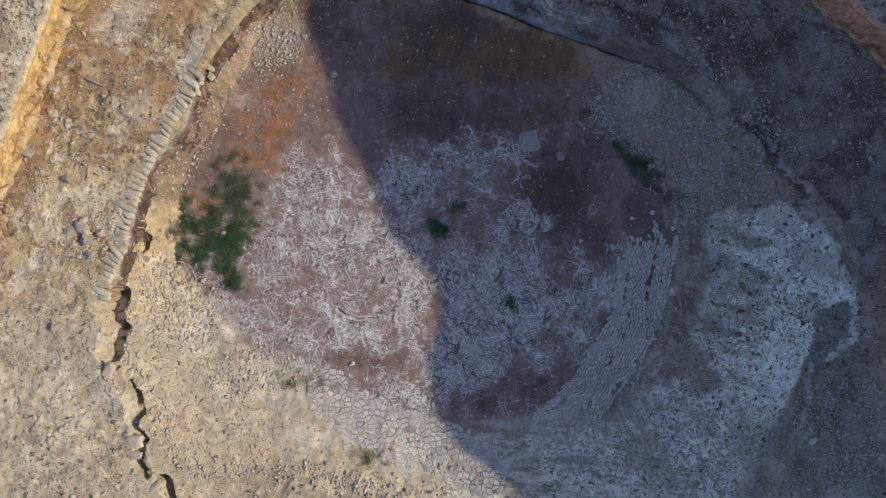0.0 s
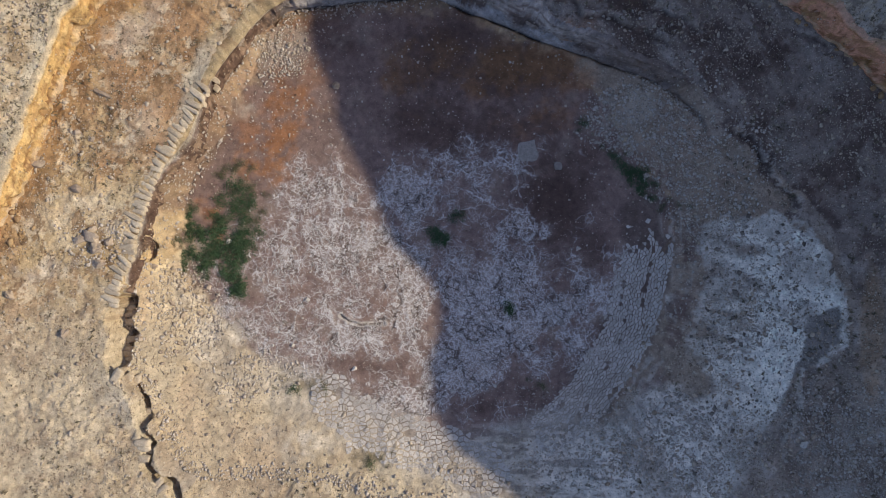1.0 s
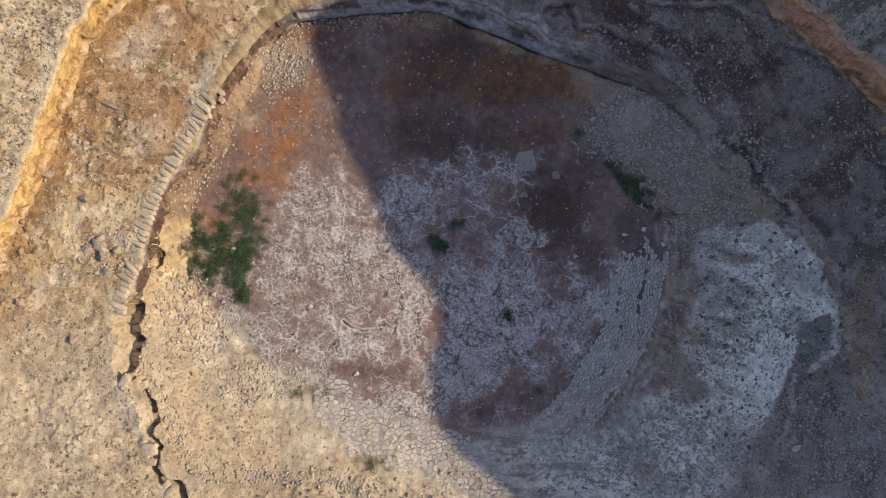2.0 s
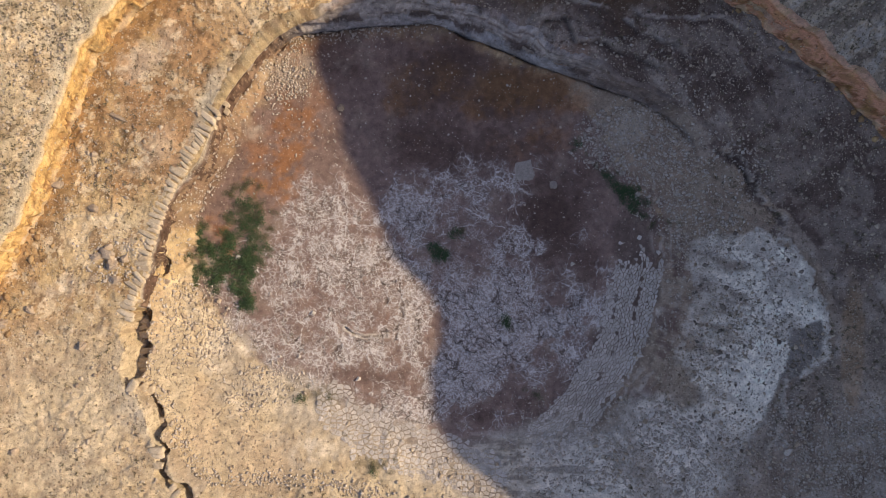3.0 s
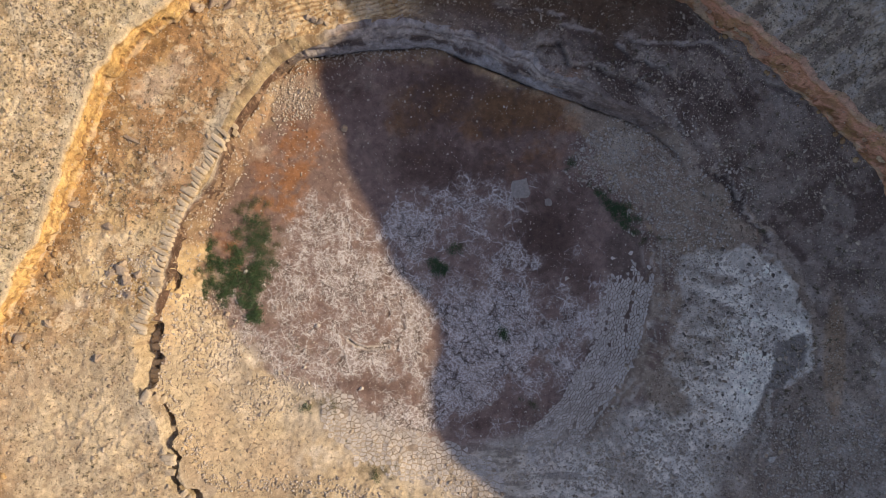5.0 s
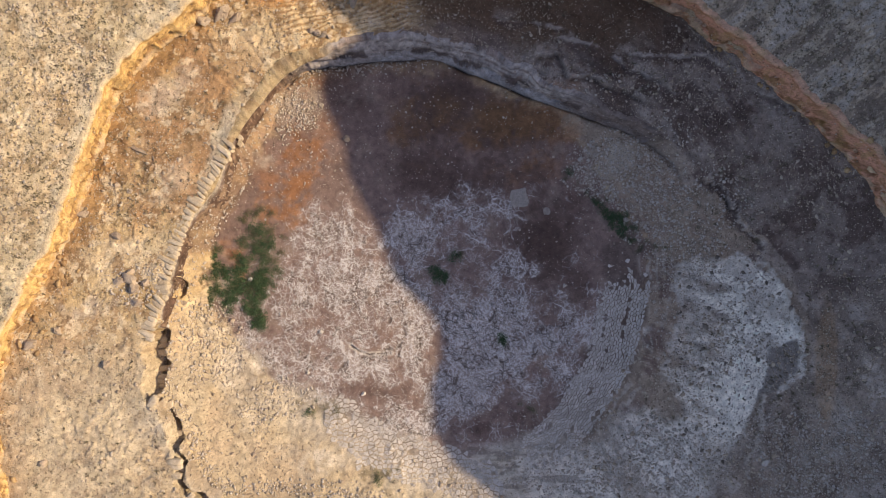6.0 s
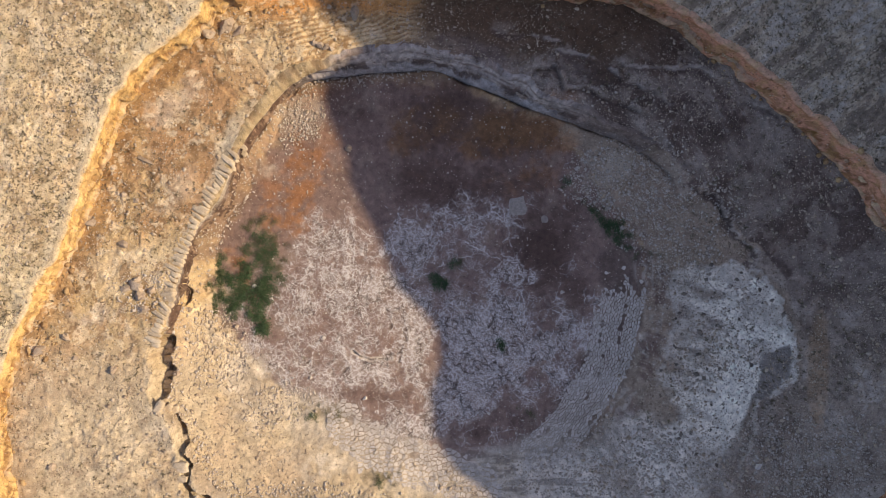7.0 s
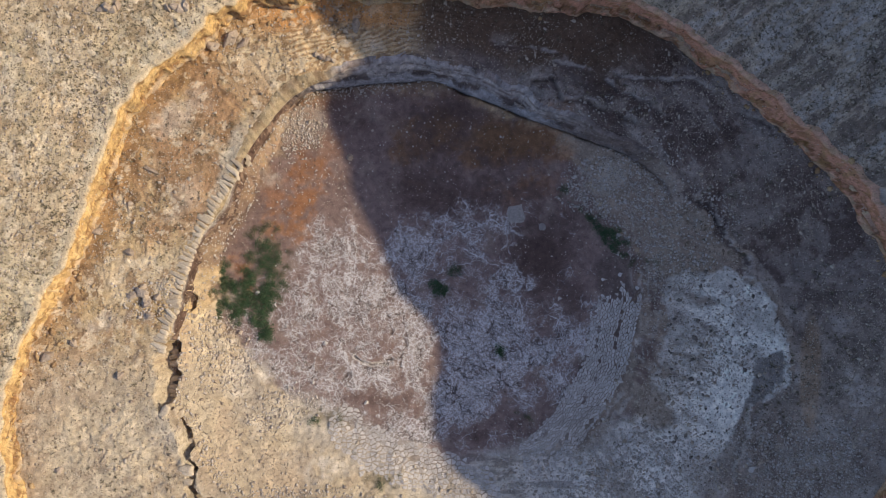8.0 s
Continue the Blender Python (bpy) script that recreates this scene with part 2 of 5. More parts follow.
# ---- soil colours over the ground ----
def soil(x, y):
    one = np.ones(x.shape + (1,))
    def col(r, g, b):
        return one * np.array([r, g, b])
    def lay(c, m, k):
        return mix(c, np.array(k), np.clip(m, 0, 1)[..., None])
    big, mid, small = fbm(x, y, 7, 4, 51), fbm(x, y, 1.6, 4, 52, 0.6), fbm(x, y, 0.5, 2, 53)
    # terrace and slope: tan silt with paler and browner drifts, streaked downhill
    rag = fbm(x, y, 2.4, 6, 50, 0.68)
    fall = fbm(RR * 0.28, TH * 24, 2.0, 5, 46, 0.65)
    c = col(0.47, 0.335, 0.17)
    c = lay(c, step(0.02, 0.22, big + 0.45 * rag) * 0.75, (0.545, 0.435, 0.265))
    c = lay(c, step(0.12, 0.34, -big + 0.5 * rag) * 0.75, (0.315, 0.19, 0.095))
    c = lay(c, step(0.10, 0.26, fall + 0.4 * rag) * 0.4, (0.33, 0.235, 0.135))
    c = lay(c, step(0.12, 0.30, -fall + 0.3 * rag) * 0.35, (0.58, 0.46, 0.285))
    # redder ground on the upper western terrace, yellower and smoother further south
    upper = step(560, 300, VV + 90 * rag) * step(-0.62, -0.80, -np.abs(TH) / math.pi) * (KIND == 2) * (x < -12)
    c = lay(c, upper * step(-0.30, 0.20, rag + 0.5 * fall) * 0.62, (0.37, 0.205, 0.095))
    lower = step(560, 700, VV + 60 * rag) * (x < -12)
    c = lay(c, lower * step(0.15, -0.25, rag) * 0.5, (0.57, 0.43, 0.245))
    ang = TH / math.pi
    drop = BASE - RR
    damp = step(2.6, 0.6, drop + 1.1 * rag) * step(0.5, 0.6, np.abs(ang)) * (drop > -0.3)
    c = lay(c, damp * 0.85, (0.335, 0.19, 0.075))
    # the eastern half: greyer, stonier soil
    c = lay(c, step(3, 14, x) * (RR > POND) * (drop > -0.3) * 0.8, (0.255, 0.19, 0.145))
    far_east = step(8, 30, UU - np.interp(VV, [425, 470, 520, 600, 640, 680, 740, 800, 880, 1000], [1340, 1405, 1432, 1448, 1438, 1368, 1338, 1303, 1253, 1180])) * (x > 20) * (VV > 400)
    c = lay(c, far_east * 0.8, (0.32, 0.25, 0.19))
    c = lay(c, far_east * step(0.05, 0.25, rag + 0.4 * fall) * 0.65, (0.48, 0.40, 0.32))
    c = lay(c, far_east * step(0.15, 0.35, -rag) * 0.5, (0.15, 0.105, 0.08))
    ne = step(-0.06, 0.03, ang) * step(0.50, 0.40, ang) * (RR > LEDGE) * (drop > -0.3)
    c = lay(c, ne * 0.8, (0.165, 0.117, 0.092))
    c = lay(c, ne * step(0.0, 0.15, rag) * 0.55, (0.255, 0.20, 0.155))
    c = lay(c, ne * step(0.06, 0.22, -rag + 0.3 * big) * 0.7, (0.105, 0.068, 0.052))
    strata = fbm(TH * 8.5, RR, 1.5, 5, 28, 0.66)
    hard = ne * step(0.10, 0.16, ang)
    c = lay(c, hard * step(0.08, 0.20, strata) * 0.6, (0.34, 0.28, 0.225))
    c = lay(c, hard * step(0.08, 0.20, -strata) * 0.6, (0.085, 0.057, 0.045))
    # smooth damp silt under the northern rim, darkened further for its shaded stretch
    wet_shaded = step(7.5, 4.0, drop + 1.6 * rag) * step(0.20, 0.3, ang) * step(0.60, 0.53, ang) * (drop > -0.3)
    c = lay(c, wet_shaded * 0.95, (0.125, 0.076, 0.045))
    # hard beds: pale broken crests, recess shade painted dark under them
    for line, high in BEDS:
        d, along = side_of(x, y, line, 3.0)
        d = d + fbm(x, y, 1.3, 4, 12, 0.6) * 0.49 + fbm(x, y, 6.0, 3, 11) * 0.35
        ends = np.clip(np.minimum(along, 1 - along) * 8, 0, 1)
        c = lay(c, ends * step(0.24, 0.08, np.abs(d - 0.12)) * step(-0.2, 0.1, fbm(x, y, 1.5, 4, 48, 0.65)) * 0.7, (0.42, 0.35, 0.29))
        c = lay(c, ends * step(1.6, 0.3, d) * (d > 0) * step(-0.05, 0.2, rag) * 0.5, (0.33, 0.265, 0.21))
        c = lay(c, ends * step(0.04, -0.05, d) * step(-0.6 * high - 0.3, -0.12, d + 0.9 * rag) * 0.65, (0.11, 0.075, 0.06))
    # thin beds of silt and sandstone on the northern terrace
    lines = np.sin(((RR - LEDGE) + fbm(x, y, 5.0, 4, 36) * 0.9) * 2 * math.pi / 0.46)
    nw = step(0.36, 0.42, ang) * step(0.66, 0.58, ang) * (RR > LEDGE) * (drop > -0.3)
    # only where the hill's shadow lies: the beds' colour is darkened with it
    c = lay(c, nw * (ang < 0.54) * step(2.2, 0.6, RR - LEDGE + rag) * 0.6, (0.20, 0.15, 0.125))
    # the sunlit stretch: the sun's warm brightness is put into these colours
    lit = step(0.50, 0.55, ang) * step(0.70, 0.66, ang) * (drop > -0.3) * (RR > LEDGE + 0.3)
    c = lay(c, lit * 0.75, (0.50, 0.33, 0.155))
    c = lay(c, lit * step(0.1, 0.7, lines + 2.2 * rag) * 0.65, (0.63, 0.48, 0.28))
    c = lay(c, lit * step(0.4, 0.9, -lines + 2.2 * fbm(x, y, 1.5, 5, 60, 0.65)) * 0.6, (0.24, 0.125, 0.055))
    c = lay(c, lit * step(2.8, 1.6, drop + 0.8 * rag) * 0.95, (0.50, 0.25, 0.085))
    spots = step(0.16, 0.26, fbm(x, y, 0.9, 4, 44, 0.68)) * step(0.52, 0.6, np.abs(ang)) * (KIND == 2)
    c = lay(c, spots * 0.72, (0.215, 0.125, 0.06))
    light = step(0.20, 0.30, fbm(x, y, 0.8, 4, 43, 0.68)) * step(0.52, 0.6, np.abs(ang)) * (KIND == 2)
    c = lay(c, light * 0.6, (0.66, 0.53, 0.345))
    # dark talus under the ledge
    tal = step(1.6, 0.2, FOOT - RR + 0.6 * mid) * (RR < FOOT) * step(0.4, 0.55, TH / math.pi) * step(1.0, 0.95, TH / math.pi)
    # pond bed
    bedm = step(1.1, -1.1, RR - POND + 0.9 * fbm(x, y, 0.9, 3, 59, 0.7))
    bed = col(0.215, 0.143, 0.112)
    bed = lay(bed, step(0.0, 0.5, mid) * 0.6, (0.26, 0.19, 0.142))
    c = mix(c, bed, bedm[..., None])
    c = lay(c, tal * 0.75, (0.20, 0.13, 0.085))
    up = np.clip((RR - FOOT) / (LEDGE - FOOT), 0, 1)
    wall = (KIND == 1) * 1.0
    c = lay(c, wall * (0.35 + 0.65 * step(17, 10, x)), (0.38, 0.315, 0.25))
    c = lay(c, wall * step(0.0, 0.4, fbm(x * 0.6, y * 3, 1.0, 4, 70, 0.65)) * 0.8, (0.22, 0.16, 0.12))
    # western face darkened below its lip, in place of the undercut's dark recess
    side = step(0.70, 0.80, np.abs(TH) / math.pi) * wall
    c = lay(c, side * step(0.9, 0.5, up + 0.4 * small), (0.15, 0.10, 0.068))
    nose = step(0.72, 0.80, np.abs(TH) / math.pi) * step(1.6, 0.9, RR - LEDGE + 0.5 * mid) * (RR >= LEDGE) * step(-0.95, -0.8, TH / math.pi * np.sign(-TH))
    c = lay(c, nose * 0.75, (0.43, 0.375, 0.27))
    rust = np.zeros(x.shape)
    for u, v, ru, rv, turn, w in ((880, 190, 190, 90, 0, 0.55), (520, 290, 110, 60, 40, 0.95), (470, 300, 50, 70, 20, 0.7), (560, 190, 60, 40, 0, 0.4), (740, 515, 45, 22, 0, 0.45), (395, 420, 25, 60, 0, 0.8), (540, 110, 40, 30, 0, 0.7), (330, 300, 25, 60, -30, 0.35), (1000, 200, 70, 40, 0, 0.6), (590, 560, 120, 60, 0, 0.15), (285, 590, 30, 90, 0, 0.5)):
        rust = np.maximum(rust, w * patch(u, v, ru, rv, turn, 0.7, 61, 0.2))
    c = lay(c, rust * step(-0.30, 0.12, rag + 0.35 * mid) * 0.9, (0.29, 0.128, 0.05))
    dark = np.zeros(x.shape)
    for u, v, ru, rv, turn, w in ((780, 150, 200, 90, 0, 0.85), (900, 200, 170, 70, 0, 0.7), (600, 100, 90, 40, 0, 0.4), (970, 400, 100, 130, 0, 0.9), (850, 280, 250, 80, 0, 0.8), (1010, 330, 60, 60, 0, 0.7), (845, 742, 48, 30, 0, 0.7), (935, 725, 50, 38, 0, 0.5), (1040, 470, 40, 60, 0, 0.6), (640, 670, 120, 40, 0, 0.35), (1125, 700, 25, 60, 25, 0.7), (1190, 560, 14, 90, 10, 0.7)):
        dark = np.maximum(dark, w * patch(u, v, ru, rv, turn, 0.45, 62, 0.1))
    c = lay(c, dark * bedm, (0.088, 0.053, 0.040))
    c = lay(c, patch(850, 165, 230, 95, 0, 0.6, 61, 0.2) * bedm * step(-0.35, 0.15, rag) * 0.75, (0.165, 0.088, 0.038))
    pale = np.zeros(x.shape)
    for u, v, ru, rv, turn, w, z in ((1265, 515, 40, 28, 0, 0.8, 1.5), (1208, 560, 9, 120, 12, 0.75, 1.2), (620, 135, 35, 50, 0, 0.28, 0), (455, 245, 30, 28, 0, 0.7, 0), (530, 150, 50, 45, 0, 0.5, 0), (405, 620, 45, 120, 20, 0.8, 1.0), (470, 690, 80, 45, 0, 0.8, 0.8), (560, 770, 100, 45, 0, 0.85, 0.6), (345, 560, 20, 50, 0, 0.6, 2.0), (270, 300, 60, 22, 50, 0.3, 3.8), (240, 750, 25, 20, 0, 0.7, 3.9), (150, 510, 80, 30, 0, 0.55, 4.0), (280, 120, 55, 35, 20, 0.5, 4.0), (440, 640, 50, 60, 0, 0.6, 0.4), (1090, 240, 70, 40, 0, 0.4, 0.6)):
        pale = np.maximum(pale, w * patch(u, v, ru, rv, turn, 0.95, 63, 0.2))
    c = lay(c, pale * step(-0.35, 0.15, rag) * 0.9, (0.54, 0.465, 0.355))
    # pale apron on the eastern slope, with a sharp outer edge and a darker hollow in it
    uw, vw = UU + 15 * rag, VV + 16 * fbm(x, y, 2.4, 6, 45, 0.68)
    edge = np.interp(VV, [425, 470, 520, 600, 640, 680, 740, 800, 880, 1000], [1330, 1405, 1432, 1448, 1446, 1366, 1340, 1303, 1253, 1180])
    hollow = step(-3, 4, uw - np.interp(vw, [585, 632, 690], [1388, 1380, 1362])) * step(4, -3, uw - np.interp(vw, [585, 632, 660, 690], [1436, 1446, 1420, 1372])) * step(-3, 4, vw - 588 + 0.25 * (uw - 1400)) * step(4, -3, vw - 690)
    tongue = step(1200, 1300, UU + 200 * fall + 110 * rag + np.maximum(VV - 620, 0) * 0.75)
    apron = step(5, -4, uw - edge) * tongue * step(420, 440, VV + 25 * rag) * (UU > 1150)
    c = lay(c, step(5, -4, uw - edge) * step(1205, 1235, UU + 30 * rag) * step(425, 450, VV) * 0.6, (0.34, 0.275, 0.215))
    c = lay(c, apron * 0.95, (0.78, 0.70, 0.56))
    c = lay(c, apron * step(0.10, 0.26, rag + 0.6 * fall) * 0.6, (0.36, 0.295, 0.23))
    c = lay(c, step(5, -4, uw - edge) * (1 - tongue) * (UU > 1225) * step(425, 450, VV) * step(0.02, 0.2, rag - 0.5 * fall) * 0.55, (0.19, 0.145, 0.115))
    c = lay(c, hollow * 0.95, (0.225, 0.19, 0.155))
    c = lay(c, step(30, 12, np.abs(UU - edge - 20 + 6 * rag)) * step(665, 690, VV) * (VV < 900) * 0.6, (0.20, 0.155, 0.12))
    crest, along = side_of(x, y, CREST, 2.6)
    c = lay(c, step(0.30, 0.08, np.abs(crest + 1.1 * rag)) * step(-0.22, 0.05, fbm(x, y, 1.6, 4, 40, 0.65)) * (0.5 + 0.4 * step(0.75, 0.6, along)), (0.56, 0.49, 0.395))
    # old shorelines round the eastern side
    shore = step(-0.42, -0.30, ang) * step(0.17, 0.10, ang) * step(-2.2, -0.5, RR - POND) * step(3.4, 1.8, RR - POND)
    wave = np.sin((RR + 0.7 * rag) * 2 * math.pi / 0.62 + 2.5 * fbm(x, y, 3.0, 3, 69))
    c = lay(c, shore * step(0.0, 0.7, wave + 1.5 * rag) * step(-0.1, 0.2, fbm(x, y, 1.8, 5, 37, 0.65)) * 0.6, (0.46, 0.395, 0.32))
    c = lay(c, shore * step(0.2, 0.9, -wave) * step(-0.3, 0.4, -mid) * 0.5, (0.17, 0.115, 0.09))
    # reddish strip and a pale wash outside the shorelines, and an ochre streak further east
    strip = step(22, 6, np.abs(UU - np.interp(VV, [430, 520, 600, 700, 760], [1195, 1192, 1178, 1140, 1105]) + 34 * rag)) * step(425, 450, VV) * step(790, 740, VV)
    c = lay(c, strip * step(-0.25, 0.05, fall + 0.5 * rag) * 0.8, (0.15, 0.094, 0.073))
    wash = step(11, 4, np.abs(UU - np.interp(VV, [440, 500, 560, 600, 660], [1222, 1222, 1212, 1204, 1188]) + 26 * rag)) * step(445, 470, VV) * step(670, 630, VV)
    c = lay(c, wash * step(-0.3, 0.0, fbm(x, y, 1.5, 4, 39, 0.65)) * 0.75, (0.50, 0.435, 0.355))
    streak = patch(1490, 640, 22, 130, 0, 0.4, 75)
    c = lay(c, streak * 0.6, (0.33, 0.21, 0.115))
    # dark mud in the cracks between the clay plates
    band, _ = polyline(x, y, [(1112, 420), (1118, 480), (1112, 540), (1096, 600), (1068, 660), (1030, 715), (985, 760), (930, 795)], 0.2)
    c = lay(c, step(2.4, 1.5, band + 1.2 * rag) * 0.75, (0.12, 0.085, 0.066))
    # pale silt on the southern shore
    south = step(3.2, 0.6, np.abs(RR - POND - 0.8) + 1.2 * mid) * step(-0.86, -0.74, ang) * step(-0.22, -0.34, ang)
    c = lay(c, south * 0.8, (0.52, 0.45, 0.35))
    lip, _ = polyline(x, y, SLUMP, 2.0)
    jag = fbm(x, y, 1.4, 5, 30, 0.68)
    sx, sy = zip(*[plan(u, v, 2.0) for u, v in SLUMP])
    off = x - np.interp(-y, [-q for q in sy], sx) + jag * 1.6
    # shadow in the trench below the slump's lip, painted as a dark strip
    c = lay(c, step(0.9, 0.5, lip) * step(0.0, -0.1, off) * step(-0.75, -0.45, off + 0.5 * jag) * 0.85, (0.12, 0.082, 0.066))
    c = lay(c, step(1.0, 0.6, lip) * step(0.24, 0.08, np.abs(off - 0.14)) * step(-0.3, 0.0, fbm(x, y, 1.2, 4, 29, 0.65)) * 0.7, (0.43, 0.36, 0.295))
    se = step(690, 770, VV + 30 * mid) * step(-0.50, -0.44, ang) * step(-0.10, -0.22, ang) * step(0.5, 2.0, RR - POND) * step(40, -10, UU - edge)
    c = lay(c, se * 0.8, (0.53, 0.46, 0.37))
    c = lay(c, se * step(1310, 1190, UU) * step(-0.22, 0.08, fall + 0.8 * rag) * 0.7, (0.68, 0.61, 0.50))
    c = lay(c, se * step(0.08, 0.25, -fall + 0.6 * rag) * 0.35, (0.25, 0.20, 0.16))
    white = np.maximum(np.maximum(patch(415, 640, 50, 125, 22, 0.6, 63, 0.3), 0.9 * patch(480, 700, 80, 50, 0, 0.6, 63, 0.3)), 0.75 * patch(640, 780, 190, 45, -12, 0.9, 63, 0.1))
    c = lay(c, white * (1 - bedm) * step(-0.15, 0.12, rag) * 0.8, (0.58, 0.505, 0.395))
    c = lay(c, white * step(0.10, 0.22, -rag + 0.3 * fall) * 0.45, (0.22, 0.17, 0.12))
    field, _ = polyline(x, y, [(600, 725), (650, 770), (720, 800), (790, 815), (850, 850)], 0.2)
    c = lay(c, step(1.7, 1.0, field + 1.2 * rag) * 0.6, (0.22, 0.165, 0.12))
    tan = step(-0.98, -0.90, ang) * step(-0.30, -0.45, ang) * step(0.0, 1.2, RR - POND + rag) * (RR < BASE)
    c = lay(c, tan * 0.55, (0.46, 0.37, 0.25))
    c = lay(c, patch(440, 640, 80, 150, 20, 0.7, 63, 0.2) * step(-0.3, 0.1, fbm(x, y, 1.6, 5, 82, 0.68)) * (1 - bedm) * 0.5, (0.33, 0.255, 0.165))
    c = lay(c, np.maximum(patch(525, 695, 75, 35, 0, 0.7, 63, 0.2), patch(660, 830, 70, 25, 0, 0.7, 63, 0.2)) * step(-0.25, 0.1, fbm(x, y, 1.2, 5, 83, 0.68)) * 0.65, (0.20, 0.155, 0.085))
    drag = fbm(x * 0.35 + y * 0.12, y * 1.5, 1.0, 5, 80, 0.66)
    washed = step(760, 790, VV) * step(800, 840, UU + 30 * rag) * step(1160, 1080, UU + 40 * rag)
    c = lay(c, washed * step(0.08, 0.20, drag) * 0.6, (0.19, 0.15, 0.12))
    c = lay(c, washed * step(0.08, 0.20, -drag) * 0.5, (0.62, 0.55, 0.45))
    # cliff and plateau
    cl = step(-0.15, 0.15, RR - BASE) * step(0.2, -0.05, RR - RIM)
    west = step(0.25, 0.55, np.abs(TH) / math.pi)
    ochre = mix(col(0.48, 0.30, 0.21), col(0.52, 0.33, 0.13), west[..., None])
    ochre = lay(ochre, step(0.0, 0.45, fbm(x, y, 1.6, 4, 55, 0.65)) * 0.75, (0.56, 0.44, 0.26))
    # dark patches that stand in for the shade of cavities
    ochre = lay(ochre, step(0.15, 0.5, fbm(x, y, 1.1, 4, 56, 0.65)) * 0.8, (0.15, 0.07, 0.03))
    c = mix(c, ochre, cl[..., None])
    pl = step(-0.1, 0.25, RR - RIM)
    land = col(0.575, 0.44, 0.26)
    land = lay(land, step(0.0, 0.3, big + 0.4 * rag) * 0.5, (0.47, 0.385, 0.225))
    land = lay(land, step(0.05, 0.3, -big + 0.4 * rag) * 0.5, (0.50, 0.345, 0.195))
    land = lay(land, step(0.08, 0.20, fbm(x, y, 1.0, 4, 67, 0.7)) * 0.6, (0.29, 0.195, 0.10))
    land = lay(land, step(0.12, 0.24, fbm(x, y, 1.0, 4, 42, 0.7)) * 0.6, (0.69, 0.57, 0.385))
    slant = fbm(x * 0.8 + y * 0.6, (y * 0.8 - x * 0.6) * 3, 2.5, 6, 68, 0.7)
    land = lay(land, step(10, 25, x) * 0.55, (0.37, 0.29, 0.225))
    land = lay(land, step(10, 25, x) * step(0.06, 0.18, slant) * 0.75, (0.49, 0.415, 0.33))
    land = lay(land, step(10, 25, x) * step(0.08, 0.20, -slant) * 0.7, (0.17, 0.125, 0.095))
    land = lay(land, step(1.5, 0.3, RR - RIM + 1.2 * rag) * 0.6 * west, (0.62, 0.53, 0.36))
    c = mix(c, land * 0.9, pl[..., None])
    c = c * (1 + 0.20 * small + 0.12 * mid + 0.12 * rag)[..., None]
    crk, _ = polyline(x, y, [(612, 590), (625, 600), (645, 606), (686, 603)])
    c = lay(c, step(0.32, 0.12, crk) * 0.85, (0.60, 0.52, 0.42))
    c = lay(c, step(0.09, 0.03, crk), (0.10, 0.065, 0.045))
    # salt crust on the bed
    salt = np.zeros(x.shape)
    for u, v, ru, rv, turn, w in ((620, 470, 150, 130, 0, 0.62), (735, 580, 60, 130, 0, 0.9), (720, 390, 80, 70, 0, 0.75), (800, 330, 190, 80, 0, 0.38), (860, 570, 140, 130, 0, 0.78), (830, 660, 110, 80, 0, 0.85), (920, 440, 90, 45, 0, 0.62), (520, 510, 70, 70, 0, 0.5), (600, 640, 150, 70, 0, 0.42), (1030, 560, 70, 90, 0, 0.45), (700, 730, 120, 60, 0, 0.55), (975, 580, 40, 40, 0, 0.8), (560, 390, 100, 60, 0, 0.5), (1010, 640, 90, 60, 0, 0.5)):
        salt = np.maximum(salt, w * patch(u, v, ru, rv, turn, 0.34, 65, 0.0))
    salt = np.maximum(salt, np.maximum(0.27 * patch(600, 540, 260, 300, 0, 0.3, 65, 0.3), 0.20 * patch(880, 520, 270, 330, 0, 0.3, 65, 0.3)))
    salt = np.clip(salt * (1.3 + 0.5 * rag), 0, 1) * bedm * (1 - 0.8 * dark) * (1 - 0.7 * rust)
    return np.clip(c, 0.02, 0.8), salt


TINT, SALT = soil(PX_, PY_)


# ---- materials ----
def nodes_of(name):
    mat = bpy.data.materials.new(name)
    mat.use_nodes = True
    nt = mat.node_tree
    return mat, nt, nt.nodes["Principled BSDF"]


